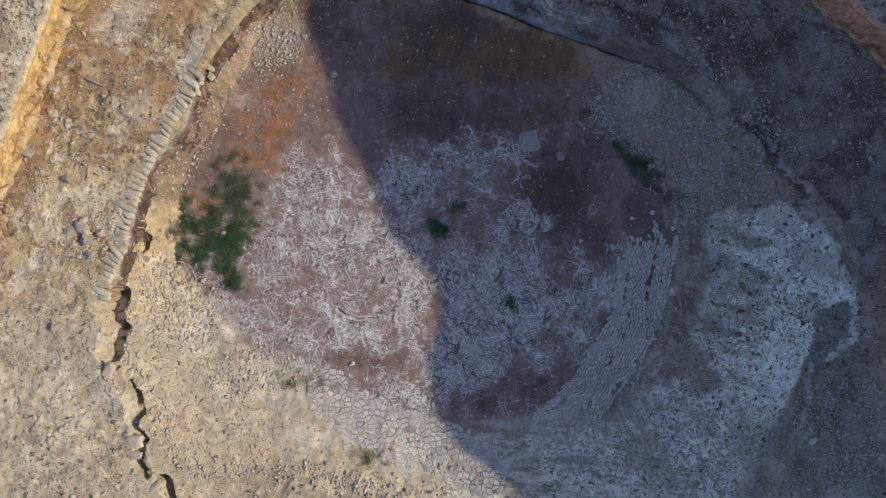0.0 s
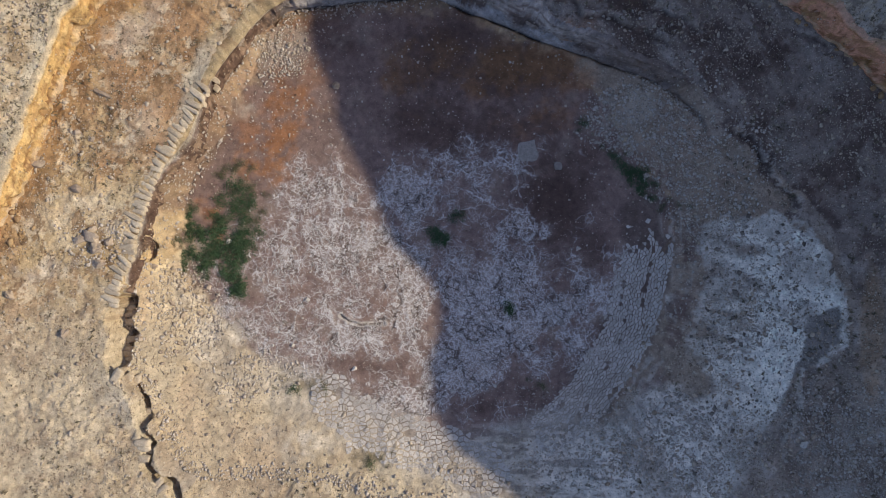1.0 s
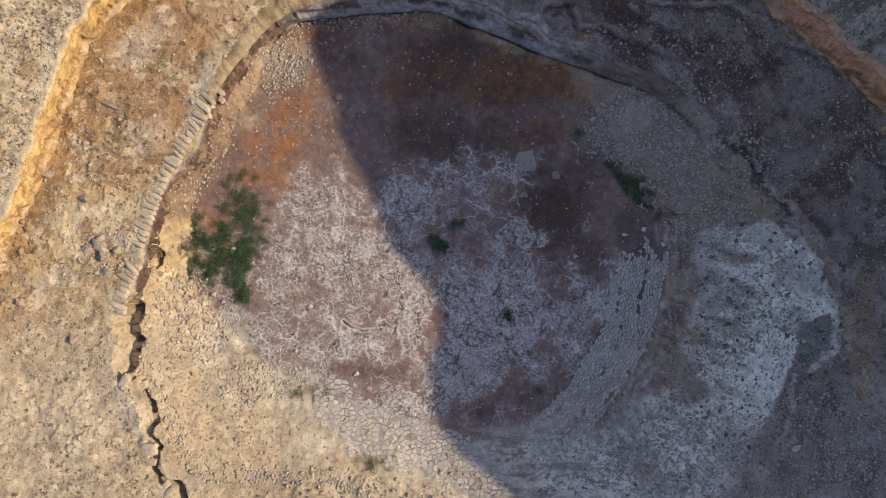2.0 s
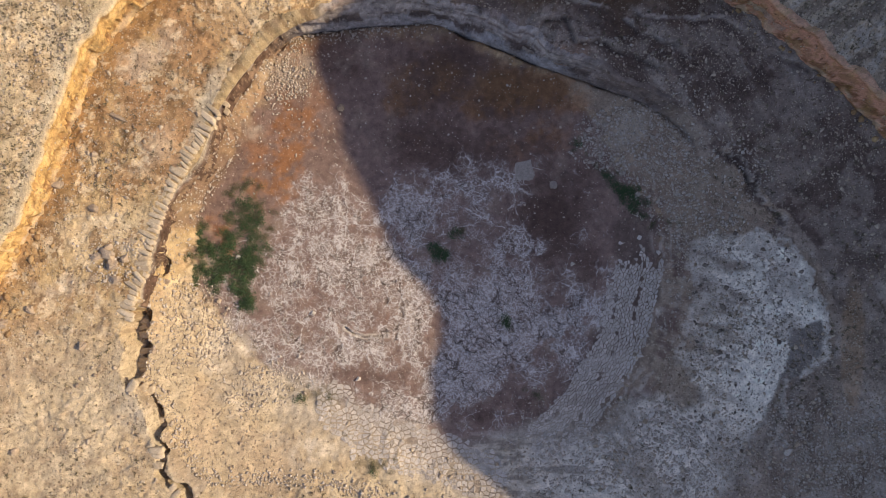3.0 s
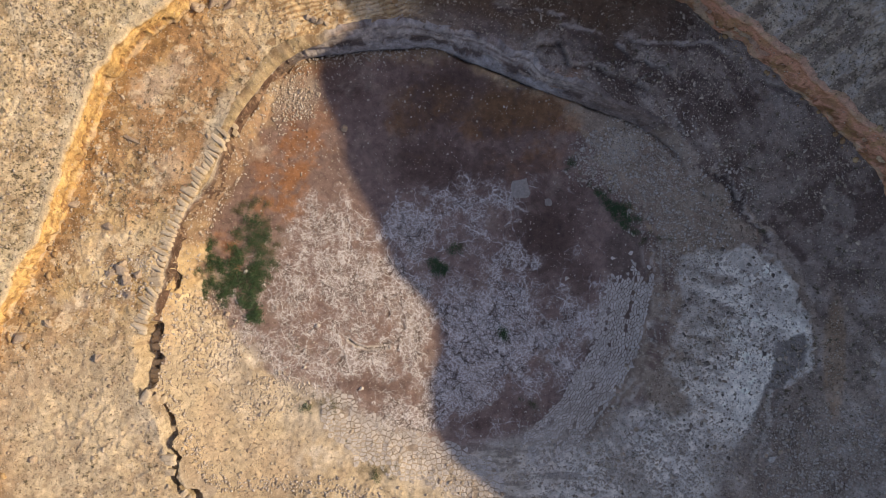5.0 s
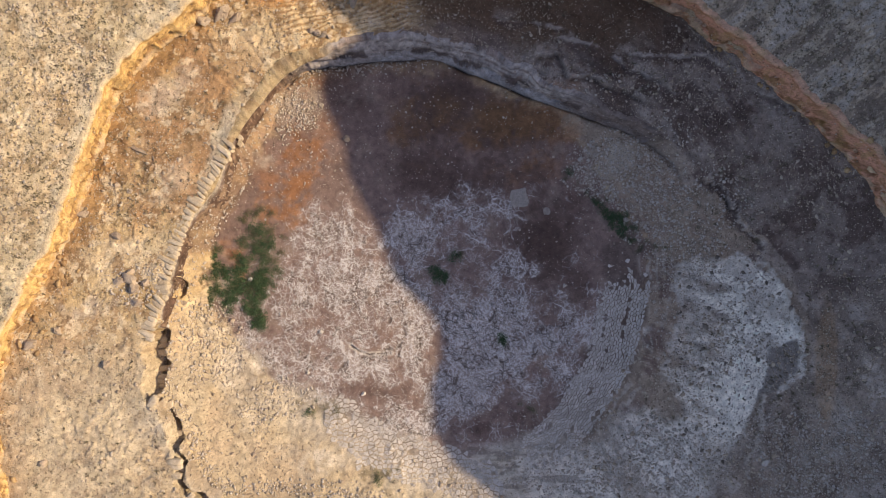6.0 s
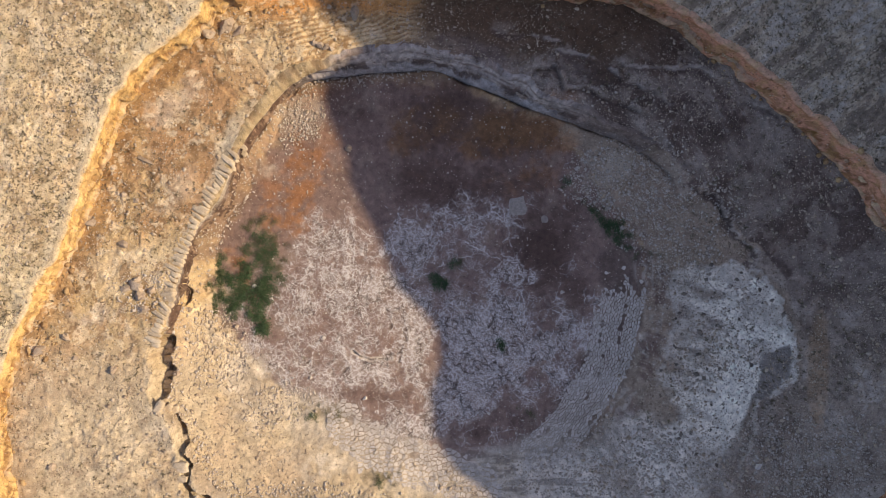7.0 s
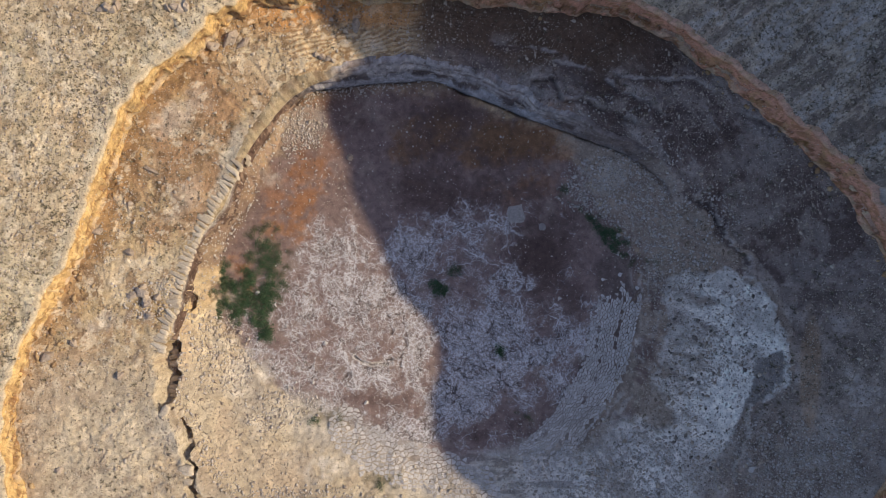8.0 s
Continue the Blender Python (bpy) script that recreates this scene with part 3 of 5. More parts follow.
class Net:
    """Short hand for wiring nodes."""
    def __init__(self, nt):
        self.nt = nt

    def put(self, kind, ins=None, **props):
        n = self.nt.nodes.new(kind)
        if "operation" in props:
            n.operation = props["operation"]
        if "feature" in props:
            n.feature = props["feature"]
        if "attribute_name" in props:
            n.attribute_name = props["attribute_name"]
        if "blend_type" in props:
            n.data_type, n.blend_type = "RGBA", props["blend_type"]
        for k, v in (ins or {}).items():
            if isinstance(v, bpy.types.NodeSocket):
                self.nt.links.new(v, n.inputs[k])
            else:
                n.inputs[k].default_value = v
        return n

    def noise(self, vec, scale, detail=4.0, rough=0.6):
        return self.put("ShaderNodeTexNoise", {"Vector": vec, "Scale": scale, "Detail": detail, "Roughness": rough}).outputs[0]

    def voronoi(self, vec, scale, feature="F1", rand=1.0):
        return self.put("ShaderNodeTexVoronoi", {"Vector": vec, "Scale": scale, "Randomness": rand}, feature=feature).outputs

    def ramp(self, fac, a, b, to=(0.0, 1.0)):
        return self.put("ShaderNodeMapRange", {"Value": fac, "From Min": a, "From Max": b, "To Min": to[0], "To Max": to[1]}).outputs[0]

    def math(self, op, a, b=0.0):
        return self.put("ShaderNodeMath", {0: a, 1: b}, operation=op).outputs[0]

    def blend(self, fac, a, b, mode="MIX"):
        n = self.put("ShaderNodeMix", None, blend_type=mode)
        for k, v in ((0, fac), (6, a), (7, b)):
            if isinstance(v, bpy.types.NodeSocket):
                self.nt.links.new(v, n.inputs[k])
            else:
                n.inputs[k].default_value = v if k == 0 else (*v, 1)
        return n.outputs[2]

    def bump(self, height, strength, distance):
        return self.put("ShaderNodeBump", {"Height": height, "Strength": strength, "Distance": distance}).outputs[0]

    def link(self, a, b):
        self.nt.links.new(a, b)


def soil_material(name, salty=False, pebbles=0.5, tufts=0.0, bump=0.05):
    mat, nt, bsdf = nodes_of(name)
    g = Net(nt)
    pos = g.put("ShaderNodeNewGeometry").outputs["Position"]
    colour = g.put("ShaderNodeAttribute", attribute_name="tint").outputs["Color"]
    fine, grain = g.noise(pos, 1.9, 7, 0.68), g.noise(pos, 11.0, 2, 0.6)
    def times(c, f, a, b, lo, hi):
        k = g.ramp(f, a, b, (lo, hi))
        return g.blend(1.0, c, g.put("ShaderNodeCombineColor", {0: k, 1: k, 2: k}).outputs[0], "MULTIPLY")
    colour = times(colour, fine, 0.36, 0.64, 0.80, 1.20)
    colour = times(colour, grain, 0.36, 0.64, 0.88, 1.12)
    # clods and stones: some cells of three cell patterns, paler or darker than the soil, gathered in drifts
    drift = g.ramp(g.noise(pos, 0.55, 5, 0.65), 0.40, 0.62, (0.15, 1.0))
    height = g.math("ADD", g.math("MULTIPLY", fine, 0.5), g.math("MULTIPLY", grain, 0.12))
    wobble = g.put("ShaderNodeTexNoise", {"Vector": pos, "Scale": 9.0, "Detail": 2.0}).outputs[1]
    lumpy = g.put("ShaderNodeVectorMath", {0: pos, 1: g.put("ShaderNodeVectorMath", {0: wobble, 3: 0.13}, operation="SCALE").outputs[0]}, operation="ADD").outputs[0]
    for scale, size, share, strong, tall in ((2.6, 0.30, 0.16, 0.55, 0.8), (5.2, 0.34, 0.34, 0.65, 0.5), (9.5, 0.38, 0.40, 0.5, 0.25)):
        cell = g.voronoi(lumpy, scale)
        pick = g.put("ShaderNodeSeparateColor", {0: cell[1]}).outputs
        chosen = g.math("LESS_THAN", pick[0], g.math("MULTIPLY", drift, share * pebbles))
        stone = g.math("MULTIPLY", g.ramp(cell[0], size - 0.05, size + 0.05, (1.0, 0.0)), chosen)
        # the dark tone serves dark stones and paints the small shadows of clods
        tone = g.ramp(pick[1], 0.48, 0.62)
        colour = g.blend(g.math("MULTIPLY", stone, strong), colour, g.blend(tone, (0.14, 0.095, 0.062), (0.58, 0.49, 0.37)))
        height = g.math("ADD", height, g.math("MULTIPLY", stone, tall))
    if salty:
        salt = g.put("ShaderNodeAttribute", attribute_name="salt").outputs["Fac"]
        wob = g.put("ShaderNodeTexNoise", {"Vector": pos, "Scale": 1.7, "Detail": 4.0, "Roughness": 0.6}).outputs[1]
        warped = g.put("ShaderNodeVectorMath", {0: pos, 1: g.put("ShaderNodeVectorMath", {0: wob, 3: 0.62}, operation="SCALE").outputs[0]}, operation="ADD").outputs[0]
        flat = g.put("ShaderNodeVectorMath", {0: warped, 1: (1, 1, 0.0)}, operation="MULTIPLY").outputs[0]
        wob2 = g.put("ShaderNodeTexNoise", {"Vector": pos, "Scale": 6.0, "Detail": 3.0, "Roughness": 0.6}).outputs[1]
        flat = g.put("ShaderNodeVectorMath", {0: flat, 1: g.put("ShaderNodeVectorMath", {0: wob2, 3: 0.24}, operation="SCALE").outputs[0]}, operation="ADD").outputs[0]
        flat = g.put("ShaderNodeVectorMath", {0: flat, 1: (1, 1, 0.0)}, operation="MULTIPLY").outputs[0]
        patchy, spotty = g.noise(pos, 0.5, 8, 0.70), g.noise(pos, 2.2, 5, 0.7)
        amount = g.math("ADD", salt, g.math("MULTIPLY", g.ramp(patchy, 0.3, 0.7, (-0.5, 0.5)), g.ramp(salt, 0.05, 0.35)))
        def vein(scale, half, soft, seed):
            at = g.put("ShaderNodeVectorMath", {0: flat, 1: (seed, seed * 0.7, 0.0)}, operation="ADD").outputs[0]
            edge = g.voronoi(at, scale, "DISTANCE_TO_EDGE")[0]
            wide = g.math("ADD", edge, g.ramp(g.noise(pos, 3.1, 3, 0.6), 0.35, 0.65, (-half * 0.5, half * 0.9)))
            return g.ramp(wide, half, half + soft, (1.0, 0.0))
        def where(mask, fac, a, b, hi=1.0):
            return g.math("MULTIPLY", mask, g.ramp(fac, a, b, (0.0, hi)))
        # broad branching veins, finer nets, and crumbs that close to a crust where the salt is thick
        v1 = where(where(vein(0.75, 0.014, 0.020, 3.0), amount, 0.08, 0.24), g.noise(pos, 0.8, 4, 0.6), 0.44, 0.54)
        v2 = where(where(vein(1.7, 0.030, 0.04, 11.0), amount, 0.14, 0.42), spotty, 0.34, 0.46)
        v3 = where(where(vein(2.9, 0.050, 0.06, 23.0), amount, 0.18, 0.52), spotty, 0.66, 0.50)
        crumbs = g.ramp(g.noise(flat, 5.5, 4, 0.7), 0.47, 0.58)
        full = g.math("MULTIPLY", g.ramp(amount, 0.42, 1.0, (0.0, 0.8)), crumbs)
        cover = g.math("MAXIMUM", g.math("MAXIMUM", v1, v2), g.math("MAXIMUM", v3, full))
        colour = g.blend(g.ramp(amount, 0.10, 0.90, (0.0, 0.55)), colour, (0.40, 0.325, 0.275))
        crust = g.blend(g.ramp(grain, 0.36, 0.64), (0.50, 0.44, 0.38), (0.80, 0.745, 0.68))
        colour = g.blend(g.math("MULTIPLY", cover, 0.82), colour, crust)
        # open shrinkage cracks through the thick crust
        split = g.math("MAXIMUM", g.ramp(g.voronoi(flat, 0.95, "DISTANCE_TO_EDGE")[0], 0.016, 0.034, (1.0, 0.0)), g.math("MULTIPLY", g.ramp(g.voronoi(flat, 2.1, "DISTANCE_TO_EDGE")[0], 0.02, 0.05, (1.0, 0.0)), 0.7))
        crack = where(where(split, amount, 0.30, 0.50), g.noise(pos, 0.6, 4, 0.6), 0.46, 0.54)
        colour = g.blend(g.math("MULTIPLY", crack, 0.8), colour, (0.10, 0.066, 0.05))
        height = g.math("ADD", height, g.math("MULTIPLY", cover, 0.3))
        height = g.math("SUBTRACT", height, g.math("MULTIPLY", crack, 1.0))
    if tufts:
        tc = g.voronoi(pos, 4.3)
        here = g.math("GREATER_THAN", g.put("ShaderNodeSeparateColor", {0: tc[1]}).outputs[0], 1.0 - tufts)
        tuft = g.math("MULTIPLY", g.math("LESS_THAN", g.math("ADD", tc[0], g.math("MULTIPLY", grain, 0.3)), 0.42), here)
        colour = g.blend(g.math("MULTIPLY", tuft, 0.6), colour, (0.15, 0.115, 0.06))
        height = g.math("ADD", height, g.math("MULTIPLY", tuft, 0.5))
    g.link(colour, bsdf.inputs["Base Color"])
    bsdf.inputs["Roughness"].default_value = 0.95
    bsdf.inputs["Specular IOR Level"].default_value = 0.15
    g.link(g.bump(height, 1.0, bump), bsdf.inputs["Normal"])
    return mat


M_BED = soil_material("dried_mud", True, 0.35, 0.0, 0.10)
M_SCARP = soil_material("scarp_rock", False, 0.5, 0.0, 0.25)
M_TERRACE = soil_material("stony_silt", False, 1.0, 0.10, 0.20)
M_CLIFF = soil_material("ochre_clay", False, 0.4, 0.0, 0.3)
M_LAND = soil_material("dry_steppe", False, 0.9, 0.5, 0.2)


# ---- the ground ----
def sheet_mesh(name, verts, quads, tint=None, salt=None, material=None):
    me = bpy.data.meshes.new(name)
    me.vertices.add(len(verts))
    me.vertices.foreach_set("co", np.asarray(verts, dtype=np.float32).ravel())
    me.loops.add(len(quads) * 4)
    me.loops.foreach_set("vertex_index", np.asarray(quads, dtype=np.int32).ravel())
    me.polygons.add(len(quads))
    me.polygons.foreach_set("loop_start", np.arange(len(quads), dtype=np.int32) * 4)
    me.polygons.foreach_set("use_smooth", np.ones(len(quads), dtype=bool))
    if tint is not None:
        a = me.attributes.new("tint", "FLOAT_COLOR", "POINT")
        a.data.foreach_set("color", np.concatenate([tint, np.ones((len(tint), 1))], 1).astype(np.float32).ravel())
    if salt is not None:
        a = me.attributes.new("salt", "FLOAT", "POINT")
        a.data.foreach_set("value", salt.astype(np.float32).ravel())
    me.update(calc_edges=True)
    me.validate()
    if material:
        me.materials.append(material)
    return me


index = np.arange(NX * NY).reshape(NY, NX)
QUADS = np.stack([index[:-1, :-1], index[:-1, 1:], index[1:, 1:], index[1:, :-1]], -1).reshape(-1, 4)
QKIND = KIND[:-1, :-1].ravel()
VERTS = np.stack([PX_, PY_, HZ], -1).reshape(-1, 3)
SETTING = {}
for k, (name, mat, label, cat) in enumerate((
        ("pond_bed", M_BED, "dried reddish-brown pond bed with white salt crust and mud cracks", "pond bed"),
        ("rock_scarp", M_SCARP, "low weathered rock scarp dropping to the pond bed", "scarp"),
        ("terrace", M_TERRACE, "sloping tan terrace of stony silt inside the sinkhole", "terrace"),
        ("cliff", M_CLIFF, "crumbling ochre clay cliff round the sinkhole's rim", "cliff"),
        ("ground", M_LAND, "dry steppe ground with sparse tufts round the sinkhole", "ground"))):
    q = QUADS[QKIND == k]
    used, inverse = np.unique(q, return_inverse=True)
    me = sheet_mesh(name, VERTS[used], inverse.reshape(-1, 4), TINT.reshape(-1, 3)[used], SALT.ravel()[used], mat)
    SETTING[name] = tagged(new(name, me), label, cat, kind="structure")

# the land beyond, out to the horizon
def graded(lo, hi, near, far):
    out, s, v = [], near, hi
    while v < far:
        s *= 1.12
        v += s
        out.append(v)
    left, s, v = [], near, lo
    while v > -far:
        s *= 1.12
        v -= s
        left.append(v)
    return left[::-1] + list(np.arange(lo, hi + near * 0.5, near)) + out


ox = np.array(graded(-54, 112, 1.1, 3000))
oy = np.array(graded(-60, 62, 1.1, 3000))
OX, OY = np.meshgrid(ox, oy)
OZ = relief(OX, OY, False) - 0.06
oi = np.arange(OX.size).reshape(OX.shape)
oq = np.stack([oi[:-1, :-1], oi[:-1, 1:], oi[1:, 1:], oi[1:, :-1]], -1).reshape(-1, 4)
cxm = (OX[:-1, :-1] + OX[1:, 1:]).ravel() / 2
cym = (OY[:-1, :-1] + OY[1:, 1:]).ravel() / 2
keep = ~((cxm > X0 + 0.8) & (cxm < X1 - 0.8) & (cym > Y0 + 0.8) & (cym < Y1 - 0.8))
oq = oq[keep]
used, inverse = np.unique(oq, return_inverse=True)
ot = np.tile(np.array([0.36, 0.31, 0.21]), (len(used), 1)) * (1 + 0.25 * fbm(OX.ravel()[used], OY.ravel()[used], 30, 4, 95))[:, None]
tagged(new("far_ground", sheet_mesh("far_ground", np.stack([OX.ravel()[used], OY.ravel()[used], OZ.ravel()[used]], -1), inverse.reshape(-1, 4), ot, np.zeros(len(used)), M_LAND)), "rolling dry steppe and hillside reaching the horizon", "ground", kind="structure")


# ---- rock faces: walls with relief of their own, standing before the steep parts ----
def edge_radius(field, theta):
    """Where a ray from the middle crosses an edge of the relief."""
    r = np.full(theta.shape, 25.0)
    for _ in range(14):
        i = np.clip(((MX + r * np.cos(theta) - X0) / STEP).astype(int), 0, NX - 1)
        j = np.clip(((MY + r * np.sin(theta) - Y0) / STEP).astype(int), 0, NY - 1)
        r = 0.4 * r + 0.6 * field[j, i]
    return r


def heights(r, theta):
    i = np.clip(((MX + r * np.cos(theta) - X0) / STEP).astype(int), 0, NX - 1)
    j = np.clip(((MY + r * np.sin(theta) - Y0) / STEP).astype(int), 0, NY - 1)
    return HZ[j, i]


def rough3(x, y, z, size, seed):
    """Fractal relief of a wall, from plan noise shifted with height."""
    return 0.5 * fbm(x + 0.9 * z, y - 0.7 * z, size, 4, seed, 0.6) + 0.5 * fbm(x - 0.8 * z + 40, y + 0.9 * z, size, 4, seed + 9, 0.6)


def rock_wall(name, lower, upper, start, stop, rows, bulge, lip, tint_of, material, label, widest=9.0, hollows=0.0, cornice=lambda q: 0 * q):
    n = int((stop - start) * 28 / 0.11)
    theta = np.linspace(start, stop, n)
    lo, hi = edge_radius(lower, theta), edge_radius(upper, theta)
    for _ in range(2):
        lo[1:-1], hi[1:-1] = (lo[:-2] + lo[1:-1] + lo[2:]) / 3, (hi[:-2] + hi[1:-1] + hi[2:]) / 3
    lo, hi = np.minimum(lo, hi - 0.05), hi + 0.06
    z0, z1 = heights(lo - 0.35, theta) - 0.25, heights(hi + 0.35, theta) + 0.05
    z1[1:-1] = (z1[:-2] + z1[1:-1] + z1[2:]) / 3
    t = np.linspace(0, 1, rows)[:, None]
    r = lo - 0.2 + (hi - lo + 0.2) * (0.55 * t + 0.45 * t ** 3)
    z = z0 + (z1 - z0) * t
    x, y = MX + r * np.cos(theta), MY + r * np.sin(theta)
    keepd = np.sin(np.pi * np.clip(t * 1.02, 0, 1)) ** 0.6
    low_half = 0.25 + 0.75 * step(0.62, 0.38, t)
    d = bulge * (0.35 + low_half * (rough3(x, y, z * 1.3, 1.5, 101) * 1.6 + 0.7 * rough3(x, y, z * 3, 0.5, 103) + 0.35 * rough3(x, y, z * 3, 0.24, 104))) * keepd
    # a crumbling bed half way up, undercut by hollows
    d = d - hollows * np.exp(-((t - 0.42) / 0.10) ** 2) * step(-0.06, 0.10, fbm(x, y, 1.1, 4, 106, 0.65))
    d = d + lip * np.exp(-((t - 0.93) / 0.06) ** 2) * (0.4 + 0.9 * vnoise(x * 1.1, y * 1.1, 105))
    d = d + cornice(theta) * step(0.70, 0.90, t) * step(1.0, 0.95, t)
    x, y = x - d * np.cos(theta), y - d * np.sin(theta)
    z = z + 0.12 * rough3(x, y, z, 0.6, 107) * keepd
    back = hi + 0.5
    x = np.concatenate([x, (MX + back * np.cos(theta))[None]])
    y = np.concatenate([y, (MY + back * np.sin(theta))[None]])
    z = np.concatenate([z, (heights(back, theta) - 0.12)[None]])
    t = np.concatenate([t, [[1.0]]])
    rows = rows + 1
    tint = tint_of(x, y, z, t + 0 * x)
    idx = np.arange(rows * n).reshape(rows, n)
    q = np.stack([idx[:-1, 1:], idx[:-1, :-1], idx[1:, :-1], idx[1:, 1:]], -1)
    ok = ((hi - lo) < widest)[None, 1:] & np.ones((rows - 1, 1), dtype=bool)
    me = sheet_mesh(name, np.stack([x, y, z], -1).reshape(-1, 3), q[ok].reshape(-1, 4), tint.reshape(-1, 3), np.zeros(rows * n), material)
    return tagged(new(name, me), label, "rock face", kind="structure")


def lay3(c, m, k):
    return mix(c, np.array(k), np.clip(m, 0, 1)[..., None])


def ochre_tint(x, y, z, t):
    west = step(8, -10, x)
    c = mix(np.ones(x.shape + (1,)) * np.array([0.54, 0.27, 0.165]), np.ones(x.shape + (1,)) * np.array([0.60, 0.385, 0.145]), west[..., None])
    c = lay3(c, step(-0.05, 0.30, rough3(x, y, z * 2.5, 1.4, 111)) * 0.45 * west, (0.56, 0.42, 0.21))
    # shade of the undercut hollows, painted over the same places
    hollow_shade = np.exp(-((t - 0.42) / 0.10) ** 2) * step(-0.06, 0.08, fbm(x, y, 1.1, 4, 106, 0.65))
    c = lay3(c, hollow_shade * 0.85, (0.14, 0.065, 0.03))
    # shaded cavities of the broken lower half, painted dark too
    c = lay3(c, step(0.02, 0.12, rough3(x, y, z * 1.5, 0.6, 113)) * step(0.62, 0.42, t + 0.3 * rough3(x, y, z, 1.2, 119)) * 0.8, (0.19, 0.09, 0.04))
    c = lay3(c, step(0.06, 0.14, rough3(x, y, z * 2, 0.45, 120)) * 0.6, (0.27, 0.14, 0.055))
    c = lay3(c, step(0.06, 0.16, rough3(x, y, z * 0.4, 0.7, 132)) * 0.45, (0.40, 0.25, 0.10))
    c = lay3(c, step(0.34, 0.26, t) * step(0.06, 0.14, t) * step(-0.1, 0.1, rough3(x, y, z, 0.9, 118)) * 0.6, (0.55, 0.42, 0.27))
    c = lay3(c, step(0.88, 0.97, t + 0.1 * rough3(x, y, z, 0.8, 115)) * (0.25 + 0.45 * west), (0.58, 0.48, 0.32))
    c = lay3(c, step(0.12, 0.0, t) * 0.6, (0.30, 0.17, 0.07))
    return c * (1 + 0.22 * rough3(x, y, z * 3, 0.35, 117))[..., None]


def scarp_tint(x, y, z, t):
    west = step(-11, -15, x)
    c = np.ones(x.shape + (1,)) * np.array([0.37, 0.315, 0.275])
    lines = rough3(x * 0.35, y * 0.35, z * 6, 0.9, 121)
    c = lay3(c, step(0.05, 0.22, lines) * step(0.40, 0.55, t) * 0.8, (0.22, 0.155, 0.12))
    c = lay3(c, step(0.03, 0.14, -lines) * step(0.25, 0.45, t) * 0.75, (0.54, 0.46, 0.38))
    c = lay3(c, step(0.55, 0.40, t + 0.2 * rough3(x, y, z, 1.5, 126)) * 0.8 * (1 - west), (0.41, 0.37, 0.34))
    # cavities of the face and the shadow line at its foot, painted dark
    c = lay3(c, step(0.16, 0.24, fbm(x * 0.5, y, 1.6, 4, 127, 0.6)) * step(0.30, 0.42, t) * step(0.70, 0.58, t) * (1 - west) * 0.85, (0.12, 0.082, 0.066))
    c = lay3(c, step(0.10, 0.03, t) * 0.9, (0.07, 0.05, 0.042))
    # dark of the western undercut below the lip, put into the colour
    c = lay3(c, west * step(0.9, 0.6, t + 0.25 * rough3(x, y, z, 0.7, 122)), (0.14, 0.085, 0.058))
    c = lay3(c, west * step(0.02, 0.15, rough3(x, y, z, 0.6, 133)) * step(0.8, 0.5, t) * 0.8, (0.36, 0.24, 0.155))
    c = lay3(c, step(-9, -11, x) * step(0.86, 0.94, t) * 0.95, (0.46, 0.34, 0.18))
    # sunlit edge of the western lip, brightened in the colour
    c = lay3(c, step(-9, -11, x) * step(0.74, 0.80, t) * step(0.92, 0.86, t) * step(-0.3, 0.0, rough3(x, y, z, 0.8, 128)) * 0.9, (0.60, 0.51, 0.37))
    c = lay3(c, step(-9, -11, x) * step(0.9, 0.94, t) * step(0.05, 0.2, rough3(x, y, z, 0.8, 129)) * 0.7, (0.27, 0.165, 0.085))
    c = lay3(c, step(-9, -11, x) * step(0.10, 0.25, lines) * step(0.76, 0.86, t) * 0.7, (0.30, 0.22, 0.14))
    c = lay3(c, step(6, 12, x) * step(0.5, 0.7, t) * step(0.0, 0.25, rough3(x, y, z, 2.0, 125)) * 0.7, (0.40, 0.25, 0.18))
    c = lay3(c, step(8.5, 14, x + 1.5 * rough3(x, y, z, 1.5, 130)) * 0.85, (0.21, 0.155, 0.122))
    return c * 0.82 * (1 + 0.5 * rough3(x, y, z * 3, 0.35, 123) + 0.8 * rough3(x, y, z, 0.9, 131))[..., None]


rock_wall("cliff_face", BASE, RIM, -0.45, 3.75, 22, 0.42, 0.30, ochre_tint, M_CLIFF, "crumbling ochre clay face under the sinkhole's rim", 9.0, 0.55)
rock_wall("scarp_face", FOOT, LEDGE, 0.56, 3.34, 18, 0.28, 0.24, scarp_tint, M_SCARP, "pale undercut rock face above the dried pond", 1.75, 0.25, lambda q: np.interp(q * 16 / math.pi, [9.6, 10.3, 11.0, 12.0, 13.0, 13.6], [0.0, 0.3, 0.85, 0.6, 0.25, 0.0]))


# ---- loose things ----
def part(name, bm, material, parent=None, label="", smooth=False):
    me = bpy.data.meshes.new(name)
    bm.to_mesh(me)
    bm.free()
    me.materials.append(material)
    if smooth:
        me.polygons.foreach_set("use_smooth", np.ones(len(me.polygons), dtype=bool))
    ob = new(name, me)
    ob.parent = parent
    if label:
        tagged(ob, label)
    return ob


